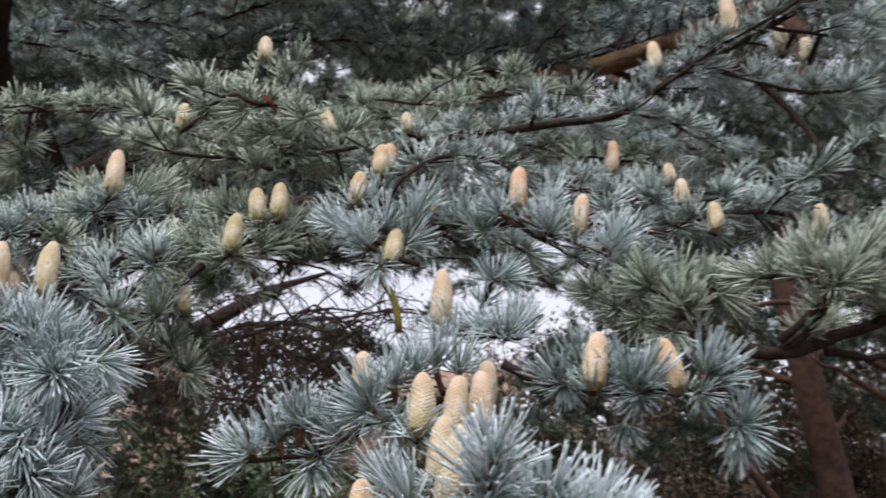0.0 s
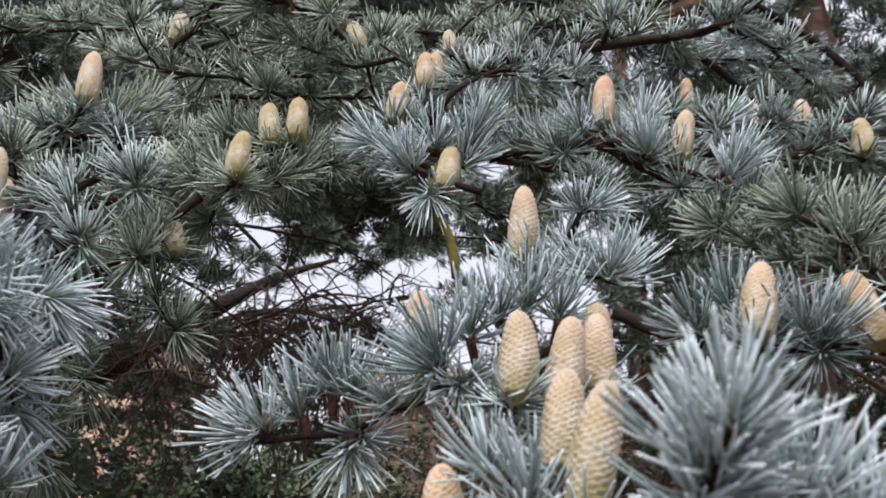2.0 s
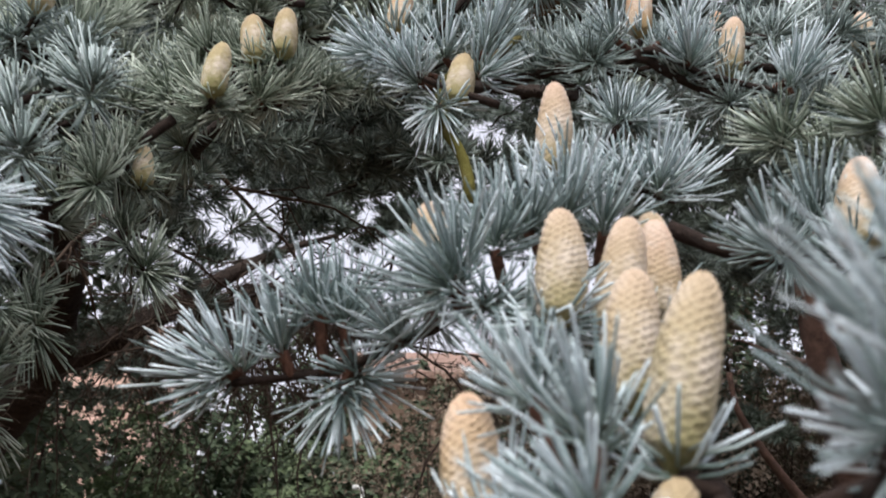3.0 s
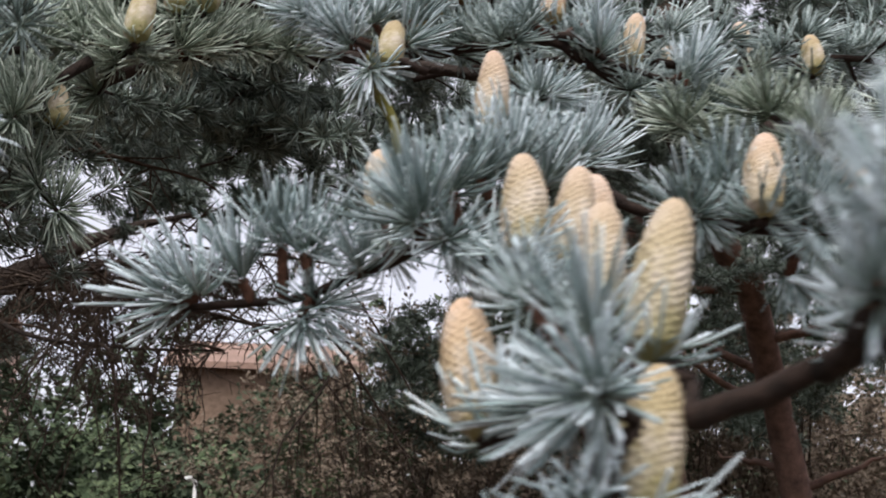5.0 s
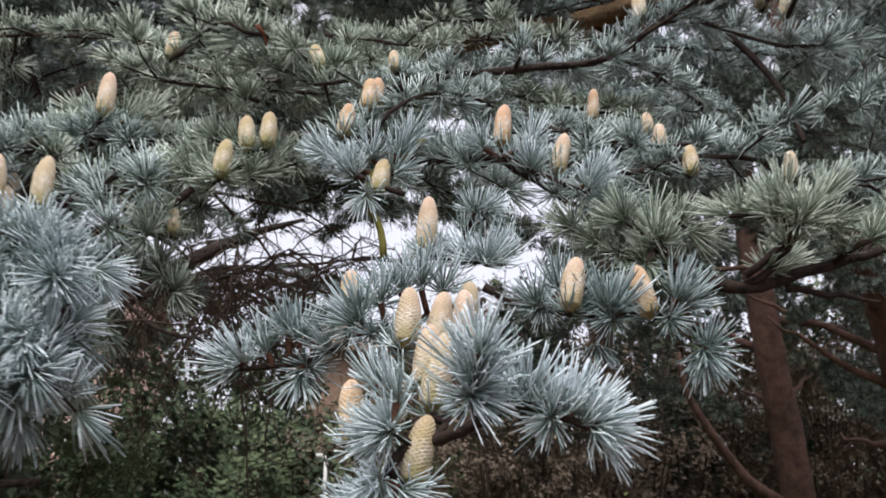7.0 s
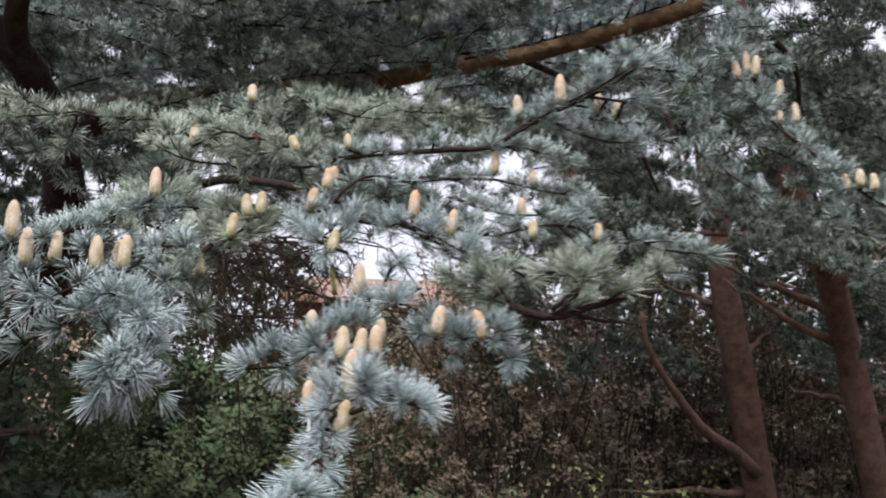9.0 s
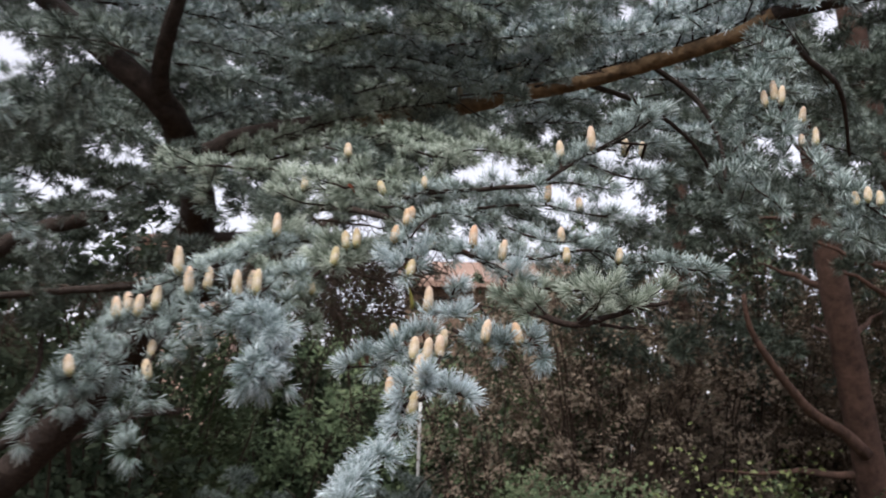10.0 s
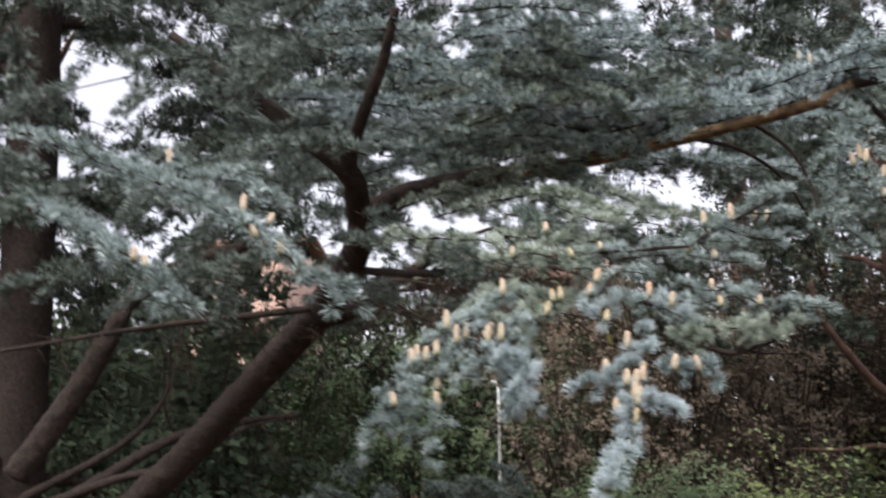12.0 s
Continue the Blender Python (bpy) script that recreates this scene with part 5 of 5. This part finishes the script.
# added conifer: trunk kept hidden, crown shades the background from above
spindle_tree((-6.8, 8.6, 0), [(-6.8, 8.6, -0.1), (-6.7, 8.6, 2.0), (-6.6, 8.7, 5.0), (-6.6, 8.6, 8.0)], 0.2, 0.1, (60, ((-8.0, -2.6), (5.5, 9.0), (4.2, 8.5)), 4.0), 33, "dark tall conifer with drooping sprays, added to shade the background")
spindle_tree((-4.1, 4.85, 0), [(-4.1, 4.85, -0.1), (-4.06, 4.75, 2.0), (-4.03, 4.6, 3.6), (-4.0, 4.4, 5.5)], 0.21, 0.17, (10, ((-5.4, -3.2), (4.0, 5.6), (4.6, 6.5)), 3.4), 35, "stout dark brown conifer trunk beside the cedar", mat=BARK)
# second added conifer, trunk unseen behind the thicket, its crown blocking sky light
spindle_tree((2.3, 10.9, 0), [(2.3, 10.9, -0.1), (2.4, 10.9, 2.0), (2.4, 10.8, 5.0), (2.4, 10.8, 9.0)], 0.2, 0.1, (60, ((-2.6, 4.2), (6.0, 11.0), (4.6, 9.0)), 4.0), 34, "tall dark conifer added behind the cedar to shade the background")


def leaf_cloud(centres, count, leaf, seed):
    """Small folded leaves gathered round the ends of twigs."""
    g = np.random.default_rng(seed)
    c = np.array(centres)
    k = g.integers(0, len(c), count)
    p = c[k, :3] + g.normal(0, 1, (count, 3)) * c[k, 3:4]
    n = g.normal(0, 0.42, (count, 3)) + np.array([0, -0.5, 0.75])
    n /= np.linalg.norm(n, axis=1)[:, None]
    a = np.cross(n, g.normal(0, 1, (count, 3)))
    a /= np.linalg.norm(a, axis=1)[:, None]
    b = np.cross(n, a)
    ln = leaf * g.uniform(0.6, 1.3, (count, 1))
    v = np.stack([p, p + a * ln * 0.5 + b * ln * 0.28 + n * ln * 0.08, p + a * ln, p + a * ln * 0.5 - b * ln * 0.28 + n * ln * 0.08], 1)
    i = np.arange(count)[:, None] * 4
    f = np.concatenate([i + np.array([[0, 1, 2]]), i + np.array([[0, 2, 3]])])
    return v.reshape(-1, 3), f


def shrub(at, width, height, mat, label, seed, count=7000, leaf=0.095, name="shrub"):
    sh = thing(name, label, "shrub", at, group={"thicket": "thicket clumps", "hedge_bush": "hedge bushes"}.get(name, "shrubs under the trees"))
    g = random.Random(seed)
    ends, woods = [], []
    for _ in range(14):
        az, r = g.uniform(0, 6.28), math.sqrt(g.uniform(0.01, 1.0)) * width / 2
        top = np.array([math.cos(az) * r, math.sin(az) * r, height * g.uniform(0.6, 1.0) * (1 - 0.3 * (2 * r / width) ** 2)])
        q = np.linspace(0, 1, 8)[:, None]
        path = np.array([top[0] * 0.15, top[1] * 0.15, -0.05]) * (1 - q) + top * q + RNG.normal(0, 0.04, (8, 3)) * q
        part("stem", mesh_from("stem", *tube(path, 0.018, 0.005, 5), DEADTWIG), sh)
        for k in range(2, 8):
            for _ in range(2):
                o = RNG.normal(0, 0.2, 3)
                woods.append(tube(path[k] + o * np.linspace(0, 1, 2)[:, None], 0.005, 0.002, 3))
                ends.append((*(path[k] + o), g.uniform(0.03, 0.11)))
    part("brushwood", mesh_from("brushwood", *merged(woods), DEADTWIG), sh, kind="stuff")
    v, f = leaf_cloud(ends, count, leaf, seed)
    part("leaves", mesh_from("leaves", v, f, mat, smooth=False), sh, kind="stuff")
    return sh


olive = shrub((-1.2, 11.6, 0), 2.4, 3.3, LEAF, "olive green leafy shrub under the trees", 61, 7500, 0.075)
dark = shrub((-4.2, 8.4, 0), 2.8, 3.7, LEAFDARK, "dark green evergreen shrub in shade", 62, 5400, 0.11)
russet = shrub((2.6, 9.6, 0), 2.8, 4.2, LEAFBROWN, "dry russet brown thicket of twigs and leaves", 63, 9500, 0.052, "thicket")
low_green = shrub((0.9, 7.0, 0), 1.8, 1.2, LEAF, "low green shrub with small leaves", 64, 8000, 0.045)
lime = shrub((1.75, 6.3, 0), 1.0, 1.25, LEAFLIME, "low yellow green shrub catching the light", 66, 3600, 0.05)
copy_thing(lime, pose(2.5, 6.8, 0, 0, 0, 130))


def conifer_shrub(at, box, count, seed):
    """A low, spreading conifer: stems that fan out from the ground under flat sprays."""
    sh = thing("conifer_shrub", "low spreading grey green conifer in shade", "shrub", at)
    back = Matrix.Translation(Vector(at)).inverted()
    g = random.Random(seed)
    (x0, x1), (y0, y1), (z0, z1) = box
    for _ in range(9):
        top = np.array([g.uniform(x0, x1), g.uniform(y0, y1), g.uniform(z0, z1)])
        q = np.linspace(0, 1, 8)[:, None]
        path = np.array([at[0], at[1], -0.05]) * (1 - q) + top * q + np.array([0, 0, 0.25]) * np.sin(np.pi * q) + RNG.normal(0, 0.02, (8, 3)) * q
        o = part("stem", mesh_from("stem", *tube(path, 0.022, 0.006, 6), BARK), sh)
        o.matrix_parent_inverse = back
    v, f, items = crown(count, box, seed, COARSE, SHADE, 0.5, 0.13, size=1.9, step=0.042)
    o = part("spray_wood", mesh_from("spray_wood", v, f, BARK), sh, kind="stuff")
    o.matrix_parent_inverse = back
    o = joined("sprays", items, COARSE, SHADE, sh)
    o.matrix_parent_inverse = back


conifer_shrub((-1.3, 6.2, 0.0), ((-2.3, -0.3), (5.5, 6.5), (0.65, 1.36)), 30, 71)
for src, spots in ((olive, ((-2.6, 9.8, 40), (0.4, 9.8, 150), (-3.0, 7.6, 250))), (dark, ((-6.2, 9.2, 60), (-3.0, 10.8, 130), (-8.2, 8.4, 200), (-3.3, 6.6, 20), (-5.4, 6.6, 80))),
                   (russet, ((1.1, 8.7, 55), (0.1, 9.3, 290), (4.6, 9.6, 70), (6.8, 8.8, 160), (3.6, 10.8, 240), (6.6, 8.2, 310), (2.0, 10.4, 20), (1.3, 9.4, 120), (5.8, 10.0, 200), (4.9, 11.6, 90), (7.6, 10.6, 15))), (low_green, ((0.15, 6.7, 45), (2.4, 7.2, 90), (3.6, 6.6, 200), (0.6, 9.0, 300)))):
    for x, y, turn in spots:
        copy_thing(src, pose(x, y, 0, 0, 0, turn))
for x, y, turn, size in ((-2.7, 14.4, 10, 1.4), (-4.3, 13.6, 100, 1.0), (-6.0, 14.4, 190, 1.05), (-7.8, 13.4, 260, 1.3), (1.2, 14.2, 40, 1.35), (-0.3, 13.4, 75, 1.12), (-1.6, 13.6, 210, 1.06), (3.2, 13.4, 30, 1.6), (5.0, 13.9, 120, 1.7), (6.9, 13.2, 280, 1.6), (8.8, 12.6, 170, 1.6)):
    copy_thing(dark, pose(x, y, 0, 0, 0, turn) @ Matrix.Scale(size, 4))
for x, y, turn, size in ((3.2, 10.6, 100, 1.3), (4.7, 10.4, 200, 1.3), (6.2, 9.9, 330, 1.3)):
    copy_thing(russet, pose(x, y, 0, 0, 0, turn) @ Matrix.Scale(size, 4))
hedge = shrub((-0.9, 12.4, 0), 3.2, 3.5, LEAFDARK, "dark evergreen hedge bush behind the shrubs", 65, 4600, 0.14, "hedge_bush")
for x in (-9.5, -6.6, -3.7, 1.9, 4.8, 7.7):
    copy_thing(hedge, pose(x, 12.4 + 0.4 * math.sin(x), 0, 0, 0, 40 * x))


def box_part(name, x0, x1, y0, y1, z0, z1, mat, parent, label=""):
    bm = bmesh.new()
    bmesh.ops.create_cube(bm, size=1, matrix=Matrix.Translation(((x0 + x1) / 2, (y0 + y1) / 2, (z0 + z1) / 2)) @ Matrix.Diagonal((x1 - x0, y1 - y0, z1 - z0, 1)))
    bmesh.ops.bevel(bm, geom=bm.edges[:], offset=0.02, segments=1, affect="EDGES")
    me = bpy.data.meshes.new(name)
    bm.to_mesh(me)
    bm.free()
    me.materials.append(mat)
    return part(name, me, parent, label)


def house(at, width, depth, eaves, ridge, wall_mat, label, storeys):
    h = thing("house", label, "house", at, group="houses beyond the trees")
    w, d = width / 2, depth / 2
    box_part("wall", -w, w, -d, d, -0.1, eaves, wall_mat, h)
    over = 0.4
    v = np.array([(-w - over, -d - over, eaves - 0.1), (w + over, -d - over, eaves - 0.1), (w + over, 0, ridge), (-w - over, 0, ridge), (-w - over, d + over, eaves - 0.1), (w + over, d + over, eaves - 0.1)])
    lower = v - np.array([0, 0, 0.18])
    vv = np.concatenate([v, lower])
    quads = [(0, 1, 2, 3), (3, 2, 5, 4), (7, 6, 9, 8), (8, 9, 10, 11), (0, 6, 7, 1), (4, 5, 11, 10), (0, 3, 9, 6), (3, 4, 10, 9), (1, 7, 8, 2), (2, 8, 11, 5)]
    f = [t for q in quads for t in ((q[0], q[1], q[2]), (q[0], q[2], q[3]))]
    part("roof", mesh_from("roof", vv, f, TILE, smooth=False), h, "terracotta tiled roof")
    n = max(2, int(width / 2.6))
    for storey in range(storeys):
        for i in range(n):
            x, z = -w + width * (i + 0.5) / n, 1.0 + storey * 2.8
            win = box_part("window", x - 0.5, x + 0.5, -d - 0.04, -d + 0.05, z, z + 1.3, WHITE, h)
            box_part("pane", x - 0.42, x + 0.42, -d - 0.06, -d - 0.02, z + 0.08, z + 1.22, PANE, win)
    return h


house((-0.5, 29.0, 0), 4.9, 7.0, 6.5, 7.8, WALL, "tan rendered house with a terracotta roof", 1)
house((-14.4, 40.0, 0), 4.4, 7.0, 10.4, 11.3, PINKWALL, "salmon pink house with a terracotta roof", 2)


def lamp_post(at):
    lp = thing("lamp_post", "slim white lamp post with a small head", "lamp post", at)
    v, f = tube(np.array([(0, 0, -0.1), (0, 0, 0.8), (0, 0, 1.6), (0, 0, 2.17)]), 0.024, 0.019, 10)
    part("pole", mesh_from("pole", v, f, WHITE), lp)
    v, f = tube(np.array([(0.012, 0, 2.16), (-0.02, 0, 2.21), (-0.06, 0, 2.225), (-0.11, 0, 2.22)]), 0.02, 0.028, 10)
    part("lamp_head", mesh_from("lamp_head", v, f, WHITE), lp)


lamp_post((-0.90, 10.0, 0))


def far_woods():
    g = np.random.default_rng(5)
    c = [(x, 46 + g.uniform(-4, 4), z, 0.9) for x in np.linspace(-60, 60, 120) for z in g.uniform(0.3, 6.5 + 1.5 * math.sin(x * 0.3), 10)]
    v, f = leaf_cloud(c, 11000, 1.0, 9)
    ob = new("far_woods", mesh_from("far_woods", v, f, LEAFDARK, smooth=False))
    tagged(ob, "distant line of dark green trees", "trees", kind="stuff")


far_woods()


# ---------------------------------------------------------------- small things
def dry_leaf(at, turn, size):
    n = 9
    t = np.linspace(0, 1, n)
    w = np.sin(np.pi * t ** 0.8) * 0.32
    mid = np.stack([t, 0 * t, 0.12 * np.sin(t * 3)], 1)
    l = mid + np.stack([0 * t, w, 0.10 * w / 0.3], 1)
    r = mid + np.stack([0 * t, -w, 0.10 * w / 0.3], 1)
    top = np.concatenate([mid, l, r]) * size
    v = np.concatenate([top, top - np.array([0, 0, 0.0006])])
    f = []
    for i in range(n - 1):
        for a, b in ((0, n), (2 * n, 0)):
            f += [(a + i, a + i + 1, b + i + 1), (a + i, b + i + 1, b + i)]
    m = 3 * n
    f += [(a + m, c + m, b + m) for a, b, c in f]
    ob = new("fallen_leaf", mesh_from("fallen_leaf", v, f, DRYLEAF))
    ob.matrix_basis = pose(*at, *turn)
    tagged(ob, "reddish brown dry leaf caught among the needles", "leaf")


dry_leaf((-0.146, 0.620, 1.957), (60, 20, 70), 0.022)
